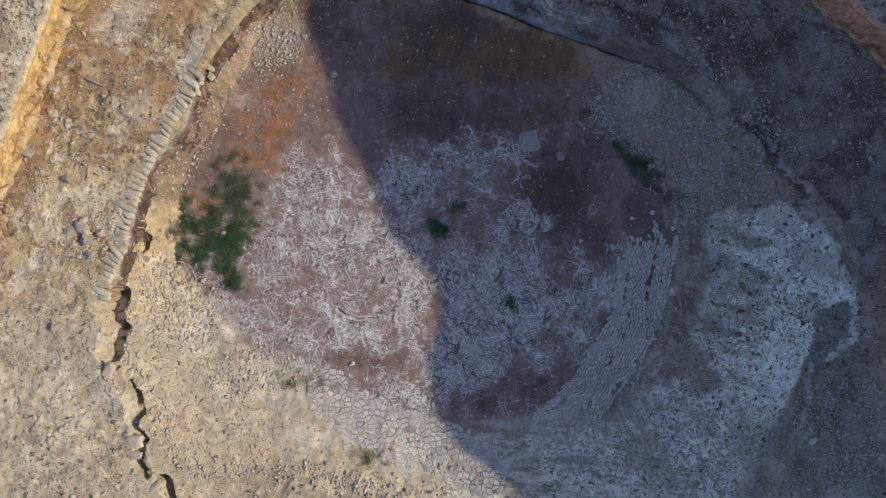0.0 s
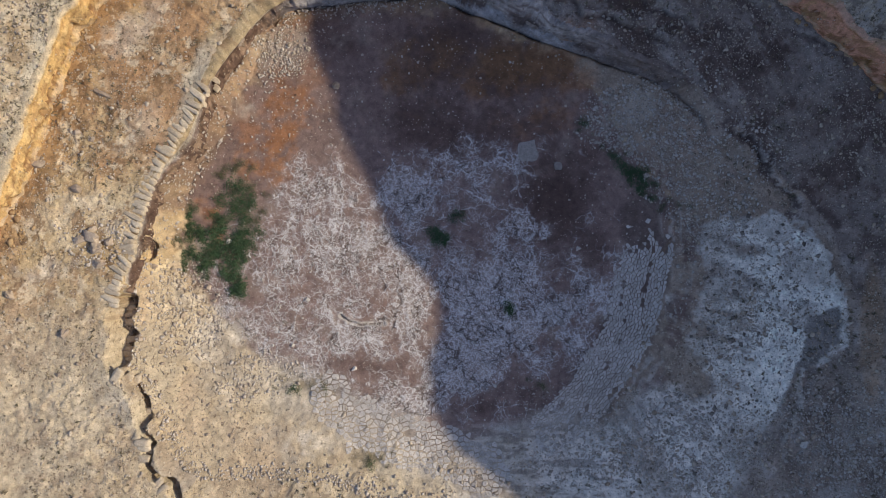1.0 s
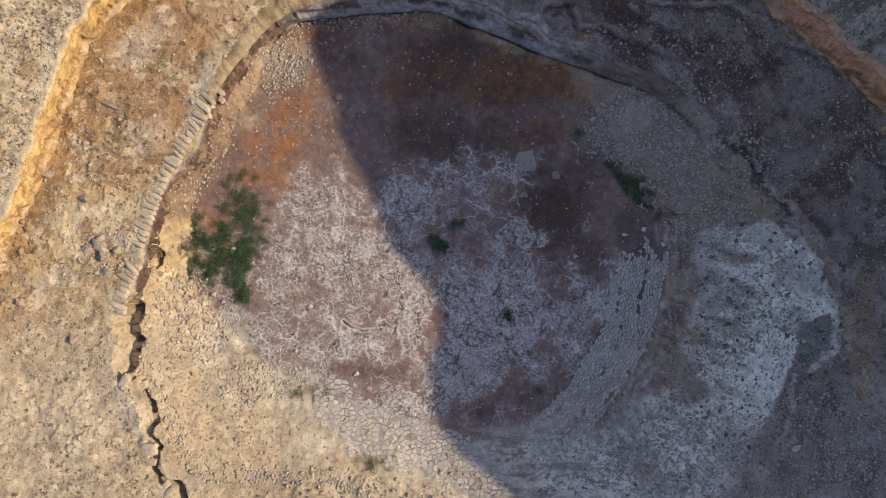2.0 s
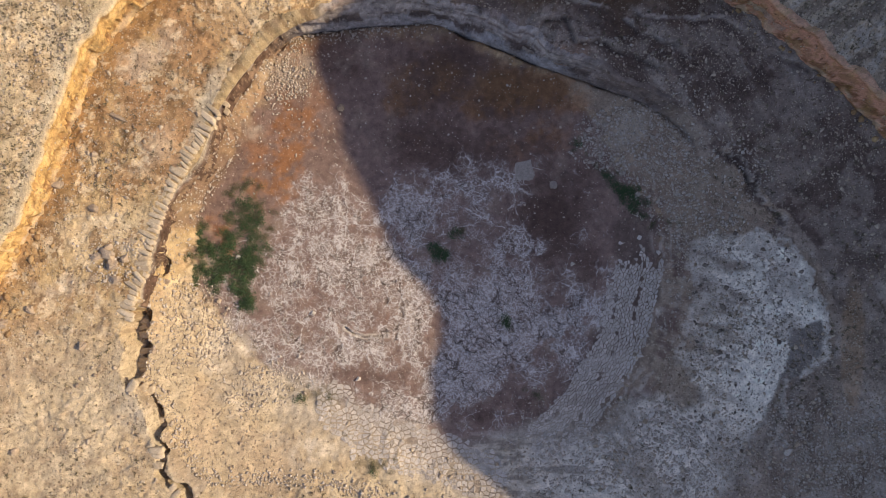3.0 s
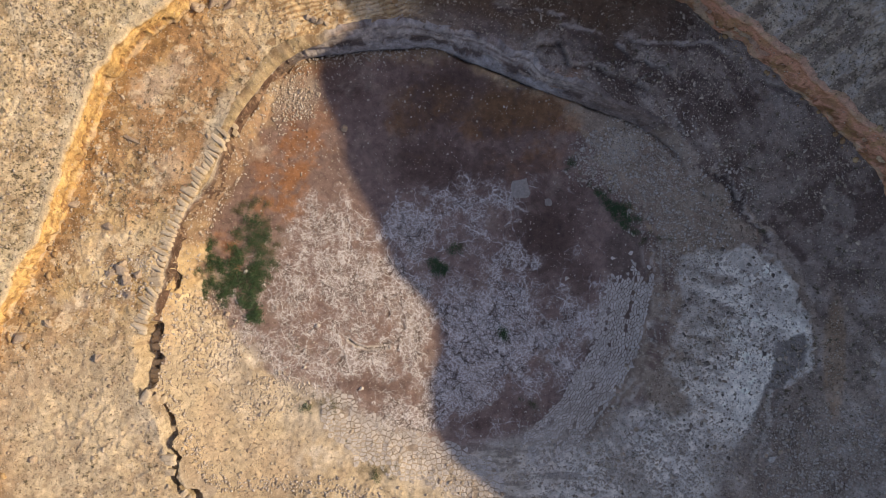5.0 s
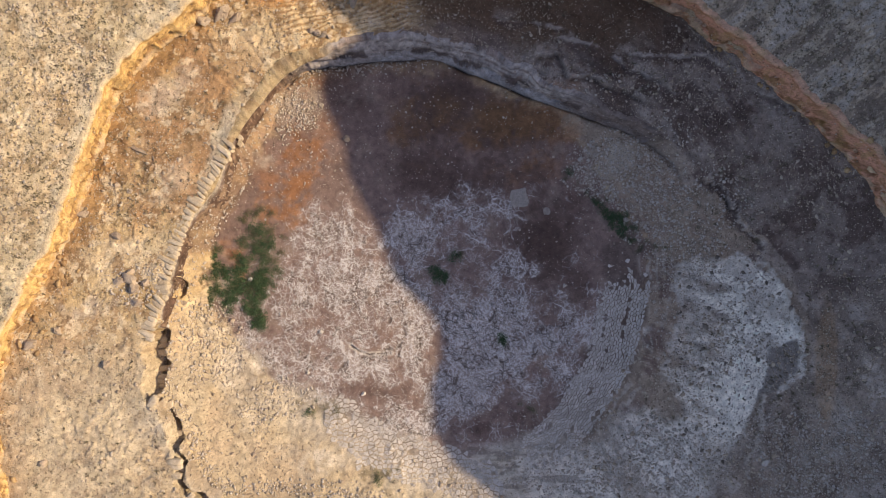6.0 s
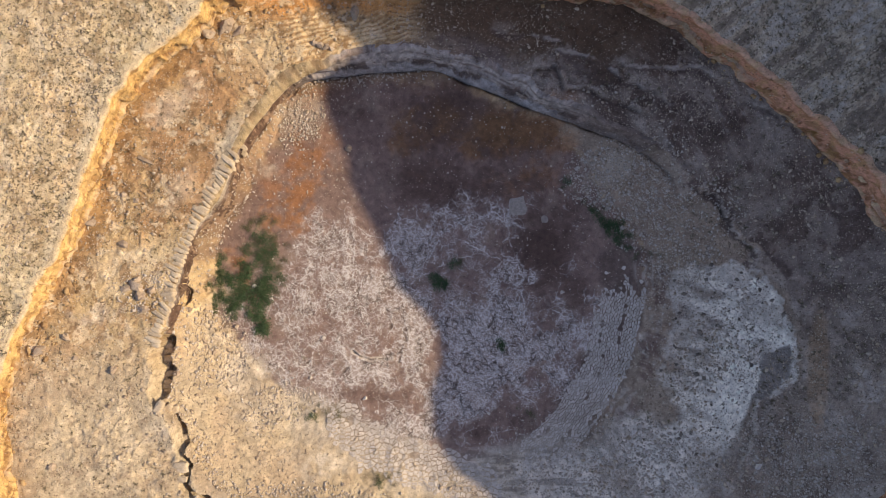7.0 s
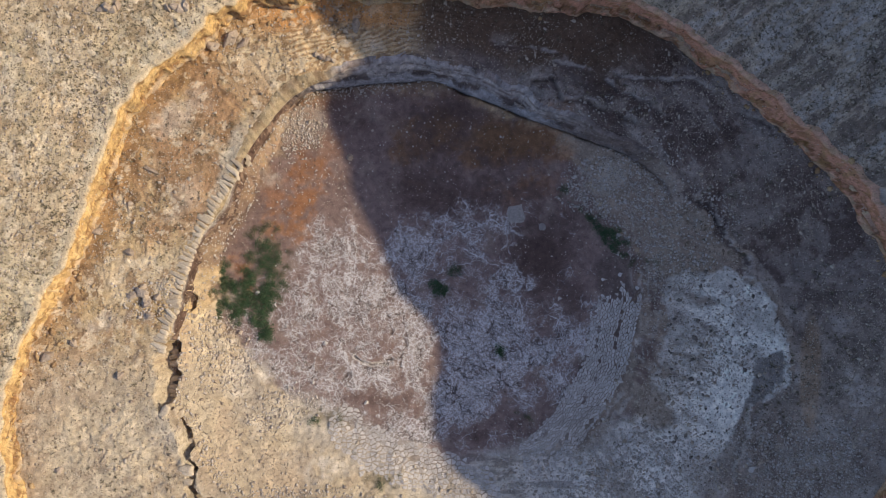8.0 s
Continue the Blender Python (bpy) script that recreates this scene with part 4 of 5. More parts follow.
def stone_material(name, dark, light, island=False, bump=0.03):
    mat, nt, bsdf = nodes_of(name)
    g = Net(nt)
    geo = g.put("ShaderNodeNewGeometry")
    pos = geo.outputs["Position"]
    pick = geo.outputs["Random Per Island"] if island else g.put("ShaderNodeObjectInfo").outputs["Random"]
    n1, n2 = g.noise(pos, 5.0, 5, 0.65), g.noise(pos, 30.0, 3, 0.6)
    tone = g.math("ADD", g.math("MULTIPLY", pick, 0.6), g.math("MULTIPLY", g.math("SUBTRACT", n1, 0.36), 1.5))
    colour = g.blend(g.ramp(tone, 0.0, 1.0), dark, light)
    colour = g.blend(g.ramp(n2, 0.42, 0.70, (0.0, 0.5)), colour, (0.22, 0.16, 0.10))
    g.link(colour, bsdf.inputs["Base Color"])
    bsdf.inputs["Roughness"].default_value = 0.92
    bsdf.inputs["Specular IOR Level"].default_value = 0.2
    g.link(g.bump(g.math("ADD", n1, g.math("MULTIPLY", n2, 0.3)), 0.8, bump), bsdf.inputs["Normal"])
    return mat


M_STONE = stone_material("limestone", (0.28, 0.21, 0.145), (0.56, 0.44, 0.31), False, 0.08)
M_PALE = stone_material("pale_limestone", (0.46, 0.40, 0.33), (0.62, 0.56, 0.48))
M_SLAB = stone_material("weathered_slab", (0.20, 0.165, 0.14), (0.50, 0.44, 0.37), False, 0.15)
M_GRAVEL = stone_material("gravel_stone", (0.23, 0.165, 0.11), (0.60, 0.50, 0.37), True)
M_PALE_GRAVEL = stone_material("pale_gravel_stone", (0.30, 0.24, 0.18), (0.64, 0.565, 0.475), True)
M_RIB = stone_material("weathered_marl", (0.40, 0.31, 0.20), (0.68, 0.56, 0.39), False, 0.06)
M_PLATE = stone_material("salted_mud", (0.38, 0.325, 0.265), (0.72, 0.65, 0.56), False, 0.15)
M_PLATES = stone_material("salted_mud_field", (0.38, 0.325, 0.265), (0.72, 0.65, 0.56), True, 0.15)


def rock_bm(rx, ry, rz, seed, rough=0.28):
    bm = bmesh.new()
    bmesh.ops.create_icosphere(bm, subdivisions=3, radius=1.0)
    off = Vector((seed * 7.13, seed * 3.7, seed * 1.9))
    for v in bm.verts:
        d = noise.noise(v.co * 1.1 + off) * rough * 1.6 + noise.noise(v.co * 2.6 + off) * rough * 0.9 + noise.noise(v.co * 6.0 + off) * rough * 0.45
        v.co *= 1 + d
        # a few flat, broken faces
        for k in range(9):
            n = Vector((math.sin(seed * 3 + k * 2.1), math.cos(seed * 5 + k * 1.7), math.sin(seed + k * 1.3) * 0.8)).normalized()
            over = v.co.dot(n) - 0.6
            if over > 0:
                v.co -= n * over * 0.85
        v.co = Vector((v.co.x * rx, v.co.y * ry, v.co.z * rz))
    return bm


# sheet position, half sizes (m), turn, height of the place on the sheet, pale?
BOULDERS = [
    (557, 565, 0.30, 0.24, 10, 0, 1), (533, 640, 0.22, 0.20, 40, 0, 1), (636, 678, 0.26, 0.21, 70, 0, 1), (500, 640, 0.16, 0.14, 0, 0, 1),
    (427, 467, 0.30, 0.24, 0, 0, 1), (325, 572, 0.42, 0.24, -35, 2, 0), (222, 228, 0.95, 0.24, -25, 4, 0), (202, 464, 0.62, 0.42, -50, 4, 0),
    (186, 468, 0.42, 0.30, 30, 4, 0), (213, 482, 0.46, 0.42, 10, 4, 0), (216, 507, 0.48, 0.32, -20, 4, 0), (232, 472, 0.36, 0.30, 60, 4, 0),
    (206, 452, 0.30, 0.26, 60, 4, 0), (160, 622, 0.46, 0.40, 30, 4, 0), (45, 803, 0.42, 0.34, 0, 4, 0), (184, 386, 0.50, 0.42, 0, 4, 0),
    (182, 292, 0.34, 0.28, 0, 4, 0), (206, 304, 0.30, 0.24, 20, 4, 0), (118, 345, 0.52, 0.36, 40, 4.4, 0), (108, 318, 0.36, 0.28, 10, 4.4, 0),
    (268, 574, 0.38, 0.30, 20, 3, 0), (264, 592, 0.44, 0.30, -30, 3, 0), (274, 632, 0.36, 0.26, 80, 3, 0), (382, 545, 0.30, 0.24, 0, 1.5, 0),
    (371, 590, 0.26, 0.24, 20, 1.5, 0), (346, 592, 0.34, 0.22, 50, 1.5, 0), (396, 568, 0.24, 0.18, 0, 1, 0), (70, 560, 0.55, 0.40, -40, 4.4, 0),
    (20, 585, 0.75, 0.52, 30, 4.5, 0), (374, -26, 0.95, 0.62, 30, 4, 0), (341, -9, 0.70, 0.50, 10, 4, 0), (398, -18, 0.9, 0.4, 45, 4, 0), (606, -80, 0.7, 0.5, 60, 6, 0), (128, -95, 0.6, 0.45, 0, 7.5, 0), (140, -92, 0.5, 0.4, 40, 7.5, 0), (148, -99, 0.55, 0.35, 80, 7.5, 0), (118, -90, 0.35, 0.3, 10, 7.5, 0), (262, -94, 0.55, 0.4, 20, 7, 0), (272, -90, 0.45, 0.36, 60, 7, 0), (282, -96, 0.6, 0.4, 100, 7, 0), (250, -90, 0.36, 0.3, 0, 7, 0), (1376, 805, 0.40, 0.30, 20, 3, 1),
    (1366, 799, 0.26, 0.22, 0, 3, 0), (1392, 792, 0.28, 0.24, 60, 3, 0), (1141, 741, 0.40, 0.24, 45, 1.2, 1), (1131, 752, 0.30, 0.24, 0, 1.2, 0),
    (1152, 730, 0.30, 0.20, 40, 1.2, 1), (605, 209, 0.44, 0.38, 20, 0, 0), (1006, 479, 0.24, 0.22, 0, 0, 1), (868, 707, 0.22, 0.20, 0, 0, 1),
    (798, 716, 0.24, 0.20, 0, 0, 1), (292, 512, 0.34, 0.26, 0, 3, 0), (338, 640, 0.22, 0.2, 0, 2, 0), (430, 790, 0.24, 0.2, 30, 1.5, 0),
    (150, 690, 0.26, 0.22, 0, 4, 0), (85, 600, 0.32, 0.26, 0, 4.4, 0), (365, 225, 0.24, 0.20, 0, 3, 0), (407, 232, 0.34, 0.24, 30, 0.6, 0),
    (1215, 640, 0.2, 0.2, 0, 1.5, 1), (551, 12, 0.45, 0.38, 0, 3.2, 0), (539, 8, 0.38, 0.3, 0, 3.2, 0), (562, 15, 0.42, 0.3, 30, 3.2, 0), (572, 18, 0.3, 0.25, 0, 3.2, 0),
]
for k, (u, v, a, b, turn, z, is_pale) in enumerate(BOULDERS):
    x, y = plan(u, v, z)
    if 180 < u < 240 and 445 < v < 515:
        a, b = a * 1.3, b * 1.3
    c = min(a, b) * (0.75 if is_pale else 0.85)
    ob = part("boulder", rock_bm(a, b, c, k + 1.0, 0.3 + 0.25 * min(a, 1)), M_PALE if is_pale else M_STONE)
    ob.matrix_world = pose(x, y, ground_z(x, y) + c * 0.22, 0, 0, turn)
    tagged(ob, "pale rounded limestone block lying on cracked mud" if is_pale and z == 0 else "pale limestone block lying on stony silt" if is_pale else "rough brown-grey limestone block lying on the stony slope", "rock", "loose blocks in the sinkhole")

# two flat pale slabs on the bed
def slab(u, v, size, seed):
    x, y = plan(u, v)
    bm = bmesh.new()
    rim_pts = []
    for k in range(14):
        t = 2 * math.pi * k / 14
        q = size / max(abs(math.cos(t)), abs(math.sin(t))) ** 1.0 * (0.9 + 0.3 * noise.noise(Vector((math.cos(t) * 2 + seed, math.sin(t) * 2, seed))))
        rim_pts.append((q * math.cos(t), q * math.sin(t)))
    low = [bm.verts.new((a * 1.04, b * 1.04, -0.1)) for a, b in rim_pts]
    top = [bm.verts.new((a, b, 0.05)) for a, b in rim_pts]
    inn = [bm.verts.new((a * 0.86, b * 0.86, 0.085 + 0.03 * noise.noise(Vector((a, b, seed))))) for a, b in rim_pts]
    mid = bm.verts.new((0, 0, 0.08))
    for k in range(14):
        j = (k + 1) % 14
        bm.faces.new((low[k], low[j], top[j], top[k]))
        bm.faces.new((top[k], top[j], inn[j], inn[k]))
        bm.faces.new((inn[k], inn[j], mid))
    ob = part("stone_slab", bm, M_SLAB)
    ob.matrix_world = pose(x, y, ground_z(x, y), 0, 0, 8)
    tagged(ob, "flat pale stone slab sunk in reddish dried mud", "stone slab")


slab(922, 318, 0.86, 1.0)
slab(973, 342, 0.36, 2.0)


# ---- ribs of weathered marl along the western ledge ----
RIBS = [(398, 196), (383, 226), (366, 258), (346, 286), (330, 320), (312, 347), (300, 380), (288, 410), (278, 440), (266, 470), (268, 492), (252, 520), (242, 545), (238, 575), (246, 605), (242, 640), (240, 680), (262, 706), (272, 740), (280, 775), (288, 805), (287, 835), (300, 862), (318, 880), (340, 900)]


def ledge_line(sheet, gap):
    pts = [Vector((*plan(u, v, 4.0), 0)) for u, v in sheet]
    out, carry = [], 0.0
    for a, b in zip(pts, pts[1:]):
        d = (b - a).length
        s = carry
        while s < d:
            out.append((a + (b - a) * (s / d), (b - a).normalized()))
            s += gap * random.uniform(0.8, 1.25)
        carry = s - d
    return out


for k, (p, along) in enumerate(ledge_line(RIBS, 0.40)):
    low_part = p.y < -3.0
    half, wide = random.uniform(0.45, 0.95) * (0.75 if low_part else 1.0), random.uniform(0.15, 0.27) * (1.25 if low_part else 1.0)
    outward = Vector((along.y, -along.x, 0))
    if outward.x > 0:
        outward = -outward
    bm = bmesh.new()
    bmesh.ops.create_icosphere(bm, subdivisions=3, radius=1.0)
    for v in bm.verts:
        n = noise.noise(v.co * 1.6 + Vector((k * 3.1, 0, 0)))
        taper = 1.0 - 0.35 * max(v.co.x, 0)
        box = [math.copysign(abs(q) ** 0.55, q) for q in v.co]
        v.co = Vector((box[0] * half, box[1] * wide * taper, box[2] * 0.17 * taper)) * (1 + 0.26 * n + 0.16 * noise.noise(v.co * 4 + Vector((0, k, 0))))
    ob = part("rock_rib", bm, M_RIB, SETTING["rock_scarp"], smooth=True)
    q = p + outward * (half * 0.8 - 0.25)
    skew = random.uniform(-12, 12) + (6 if p.y > -3 else 0)
    ob.matrix_world = pose(q.x, q.y, ground_z(q.x, q.y) - 0.06, 0, 6, math.degrees(math.atan2(outward.y, outward.x)) - skew)


# ---- shrubs ----
def leaf_material(name, dark, light):
    mat, nt, bsdf = nodes_of(name)
    g = Net(nt)
    geo = g.put("ShaderNodeNewGeometry")
    n = g.noise(geo.outputs["Position"], 3.0, 3, 0.6)
    tone = g.math("ADD", g.math("MULTIPLY", geo.outputs["Random Per Island"], 0.7), g.math("MULTIPLY", n, 0.4))
    g.link(g.blend(tone, dark, light), bsdf.inputs["Base Color"])
    bsdf.inputs["Roughness"].default_value = 0.7
    return mat


M_LEAF = leaf_material("green_leaves", (0.022, 0.045, 0.014), (0.06, 0.105, 0.03))
M_OLIVE = leaf_material("olive_leaves", (0.05, 0.055, 0.02), (0.13, 0.12, 0.05))
M_DRY = leaf_material("dry_grass_blades", (0.06, 0.05, 0.026), (0.19, 0.145, 0.075))
M_TWIG = stone_material("twig_bark", (0.10, 0.07, 0.04), (0.20, 0.14, 0.09))


def shrub(seed, leaves, material, leaf=0.075):
    """A low spreading bush about one metre across: a root crown of bent twigs and a ragged cushion of leaves."""
    rnd = random.Random(seed)
    root = new("shrub")
    tips = []
    bm = bmesh.new()
    for k in range(11):
        t, reach = rnd.uniform(0, 6.283), rnd.uniform(0.2, 0.5)
        p, d = Vector((0, 0, -0.05)), Vector((math.cos(t) * 0.6, math.sin(t) * 0.6, 0.75)).normalized()
        rings = []
        for s in range(4):
            w = 0.016 * (1 - s * 0.24)
            rings.append([bm.verts.new(p + Vector((math.cos(q) * w, math.sin(q) * w, 0))) for q in (0, 2.09, 4.19)])
            d = (d + Vector((rnd.uniform(-.35, .35), rnd.uniform(-.35, .35), -0.22))).normalized()
            p = p + d * reach / 3
        for a, b in zip(rings, rings[1:]):
            for i in range(3):
                bm.faces.new((a[i], a[(i + 1) % 3], b[(i + 1) % 3], b[i]))
        tips.append(p)
    part("stems", bm, M_TWIG, root)
    bm = bmesh.new()
    for k in range(leaves):
        hub = rnd.choice(tips)
        p = hub + Vector((rnd.gauss(0, 0.15), rnd.gauss(0, 0.15), rnd.gauss(0, 0.06)))
        p.z = max(p.z, 0.02)
        e = Euler((rnd.uniform(-0.9, 0.9), rnd.uniform(-0.9, 0.9), rnd.uniform(0, 6.28)))
        size = leaf * rnd.uniform(0.6, 1.4)
        quad = [Vector((-size * 0.3, 0, 0)), Vector((0, -size * 0.62, 0.01)), Vector((size * 0.3, 0, 0)), Vector((0, size * 0.62, 0.012))]
        vs = []
        for c in quad:
            c.rotate(e)
            vs.append(bm.verts.new(c + p))
        bm.faces.new(vs)
    part("foliage", bm, material, root)
    return root


KINDS = [shrub(1, 900, M_LEAF), shrub(2, 740, M_LEAF), shrub(3, 480, M_LEAF, 0.065), shrub(4, 300, M_OLIVE, 0.06), shrub(5, 360, M_OLIVE, 0.06)]
LABELS = ["dense green shrub on the cracked pond bed", "bushy green shrub rooted in dried mud", "loose green shrub with open twigs on dried mud", "sparse olive-green shrub with bare twigs", "ragged olive-green weed on pale silt"]
# sheet position, spread (m), kind
SHRUBS = [
    (364, 434, 0.9, 0), (371, 462, 1.1, 0), (359, 488, 0.9, 1), (377, 502, 1.0, 0), (399, 481, 0.9, 1), (414, 462, 1.2, 0), (431, 490, 1.2, 0), (441, 470, 1.0, 1),
    (456, 462, 0.9, 0), (425, 511, 1.1, 1), (434, 537, 1.2, 0), (446, 549, 0.8, 1), (420, 440, 0.9, 2), (441, 424, 1.0, 2), (431, 384, 1.1, 2), (451, 372, 0.9, 2),
    (424, 352, 0.9, 3), (461, 402, 0.9, 2), (416, 397, 0.9, 2), (456, 440, 0.9, 2), (436, 404, 0.9, 2), (350, 508, 0.7, 1), (386, 524, 0.7, 2), (440, 352, 0.8, 3),
    (404, 500, 0.9, 0), (470, 380, 0.9, 3), (446, 344, 0.9, 3), (482, 422, 0.8, 3), (476, 456, 0.9, 2), (410, 362, 0.8, 3), (466, 350, 0.7, 3), (455, 395, 1.0, 2), (465, 480, 0.8, 2), (460, 420, 1.0, 2), (488, 390, 0.6, 4), (345, 470, 0.7, 2), (445, 500, 0.9, 1), (366, 410, 0.7, 2), (470, 430, 0.8, 3), (408, 430, 0.8, 1),
    (1015, 268, 0.9, 2), (1068, 332, 0.9, 2), (1084, 348, 1.2, 1), (1099, 361, 1.3, 0), (1112, 376, 1.2, 1), (1128, 394, 0.8, 2), (1146, 405, 0.8, 3), (1170, 410, 0.9, 3), (1050, 310, 0.7, 3), (1008, 280, 0.6, 3), (1092, 372, 0.8, 2),
    (770, 458, 1.1, 1), (778, 464, 0.9, 0), (806, 428, 1.0, 2), (812, 420, 0.7, 3), (889, 577, 0.85, 2), (893, 583, 0.6, 1), (535, 718, 0.9, 2), (578, 713, 0.9, 3), (560, 708, 0.6, 4),
    (655, 829, 1.0, 3), (678, 824, 0.9, 4), (699, 819, 0.6, 4), (664, 838, 0.7, 2), (945, 713, 0.9, 3), (610, 776, 0.6, 4), (520, 602, 0.6, 4), (500, 712, 0.7, 4), (925, 700, 0.7, 4), (548, 690, 0.6, 4), (585, 725, 0.6, 4), (690, 840, 0.6, 4), (1318, 392, 0.6, 4), (1350, 395, 0.6, 3), (1062, 322, 0.8, 2), (1082, 322, 0.7, 3), (1118, 350, 0.7, 2), (1134, 376, 0.8, 2), (1142, 418, 0.7, 3), (1158, 396, 0.7, 4), (1186, 412, 0.8, 3), (1196, 424, 0.6, 4), (1030, 290, 0.6, 4),
]
first = {}
for k, (u, v, spread, kind) in enumerate(SHRUBS):
    x, y = plan(u, v, 0.0 if 340 < u < 1200 and v < 700 else 0.6)
    spread *= 1.2 if 340 < u < 480 else 0.82 if u > 1000 else 1.0
    m = pose(x, y, ground_z(x, y), 0, 0, random.uniform(0, 360)) @ Matrix.Diagonal((spread, spread, spread * random.uniform(0.7, 1.1), 1))
    if kind in first:
        ob = copy_thing(first[kind], m)
    else:
        ob = first[kind] = KINDS[kind]
        ob.matrix_basis = m
    tagged(ob, LABELS[kind], "shrub", "shrubs in the sinkhole")


# ---- gravel and dry tufts ----
def scatter(count, density, seed, area=(X0 + 1, X1 - 1, Y0 + 1, Y1 - 1)):
    """Random places, kept by a density from 0 to 1 that is looked up on the ground grid."""
    rs = np.random.RandomState(seed)
    x, y = rs.uniform(area[0], area[1], count), rs.uniform(area[2], area[3], count)
    i, j = ((x - X0) / STEP).astype(int), ((y - Y0) / STEP).astype(int)
    ok = rs.uniform(0, 1, count) < density[j, i]
    return x[ok], y[ok], HZ[j, i][ok], rs


def gravel(name, x, y, z, rs, low, high, material, label, flat=0.7, small=False):
    """Many small broken stones in one mesh."""
    t = (1 + 5 ** 0.5) / 2
    base = np.array([(-1, t, 0), (1, t, 0), (-1, -t, 0), (1, -t, 0), (0, -1, t), (0, 1, t), (0, -1, -t), (0, 1, -t), (t, 0, -1), (t, 0, 1), (-t, 0, -1), (-t, 0, 1)]) / math.hypot(1, t)
    tri = np.array([(0, 11, 5), (0, 5, 1), (0, 1, 7), (0, 7, 10), (0, 10, 11), (1, 5, 9), (5, 11, 4), (11, 10, 2), (10, 7, 6), (7, 1, 8), (3, 9, 4), (3, 4, 2), (3, 2, 6), (3, 6, 8), (3, 8, 9), (4, 9, 5), (2, 4, 11), (6, 2, 10), (8, 6, 7), (9, 8, 1)])
    if small:
        base = np.array([(1, 0, 0), (-1, 0, 0), (0, 1, 0), (0, -1, 0), (0, 0, 1), (0, 0, -1)]) * 1.15
        tri = np.array([(0, 2, 4), (2, 1, 4), (1, 3, 4), (3, 0, 4), (2, 0, 5), (1, 2, 5), (3, 1, 5), (0, 3, 5)])
    n, nv = len(x), len(base)
    size = low * (high / low) ** (rs.uniform(0, 1, n) ** 2.6)
    v = base[None] * rs.uniform(0.68, 1.25, (n, nv, 1))
    v = v * np.stack([rs.uniform(0.8, 1.4, n), rs.uniform(0.6, 1.0, n), rs.uniform(0.45, 0.9, n) * flat / 0.7], -1)[:, None, :] * size[:, None, None]
    a = rs.uniform(0, 6.283, n)
    c, s = np.cos(a)[:, None], np.sin(a)[:, None]
    out = np.stack([v[..., 0] * c - v[..., 1] * s + x[:, None], v[..., 0] * s + v[..., 1] * c + y[:, None], v[..., 2] + z[:, None] + size[:, None] * 0.15], -1).reshape(-1, 3)
    faces = (tri[None] + (np.arange(n) * nv)[:, None, None]).reshape(-1, 3)
    me = bpy.data.meshes.new(name)
    me.vertices.add(len(out))
    me.vertices.foreach_set("co", out.astype(np.float32).ravel())
    me.loops.add(len(faces) * 3)
    me.loops.foreach_set("vertex_index", faces.astype(np.int32).ravel())
    me.polygons.add(len(faces))
    me.polygons.foreach_set("loop_start", np.arange(len(faces), dtype=np.int32) * 3)
    me.update(calc_edges=True)
    me.materials.append(material)
    return tagged(new(name, me), label, "gravel", kind="stuff")


on_bed = (RR < POND) * 1.0
on_slope = (RR > POND) & (KIND != 4) & (KIND != 3)
clump = step(-0.25, 0.45, fbm(PX_, PY_, 4.5, 5, 71, 0.6))
east = step(10, 22, PX_)
d_terrace = on_slope * (0.12 + 0.88 * clump) * (0.55 + 0.45 * east)
for u, v, ru, rv, z in ((1120, 270, 90, 80, 0.6), (1180, 330, 60, 90, 1), (1470, 780, 120, 100, 3), (330, 560, 60, 90, 2), (520, 150, 50, 50, 0), (1230, 430, 60, 50, 1.5)):
    d_terrace = np.maximum(d_terrace, patch(u, v, ru, rv, 0, 0.4, 72))
x, y, z, rs = scatter(30000, d_terrace, 5)
gravel("gravel", x, y, z, rs, 0.055, 0.21, M_GRAVEL, "loose brown and tan stones strewn over the terrace")
x, y, z, rs = scatter(150000, d_terrace, 15)
gravel("fine_gravel", x, y, z, rs, 0.035, 0.09, M_GRAVEL, "fine brown and tan gravel strewn over the terrace", 0.7, True)
d_bed = on_bed * 0.13
for u, v, ru, rv, w in ((940, 725, 45, 50, 1.0), (850, 745, 60, 50, 0.4), (540, 690, 90, 50, 0.6), (480, 600, 60, 90, 0.5), (520, 230, 90, 90, 0.8), (560, 150, 60, 60, 0.7), (430, 430, 70, 100, 0.3), (900, 180, 200, 80, 0.1), (1060, 300, 40, 80, 0.5)):
    d_bed = np.maximum(d_bed, w * on_bed * patch(u, v, ru, rv, 0, 0.4, 73))
d_scree = np.zeros(PX_.shape)
for u, v, ru, rv, w in ((1110, 260, 85, 75, 1.0), (1180, 330, 70, 90, 0.9), (1230, 420, 80, 60, 0.7), (1250, 320, 90, 70, 0.4), (1210, 190, 40, 40, 0.3), (1060, 110, 120, 30, 0.1), (1130, 750, 70, 50, 0.8), (1060, 800, 120, 60, 0.6), (1200, 820, 120, 80, 0.8), (1480, 800, 130, 120, 0.9), (1000, 830, 90, 40, 0.6), (1420, 760, 60, 80, 0.4), (500, 150, 45, 50, 0.8), (1300, 560, 130, 140, 0.25), (340, 580, 50, 90, 0.5), (470, 690, 90, 50, 0.5), (390, 600, 40, 70, 0.5), (210, 480, 60, 50, 0.5)):
    d_scree = np.maximum(d_scree, w * patch(u, v, ru, rv, 0, 0.4, 74))
d_scree = np.maximum(d_scree, step(1.7, 0.2, FOOT - RR) * (RR < FOOT + 0.2) * step(0.45, 0.6, np.abs(TH) / math.pi) * 0.8)
x, y, z, rs = scatter(200000, d_scree, 16)
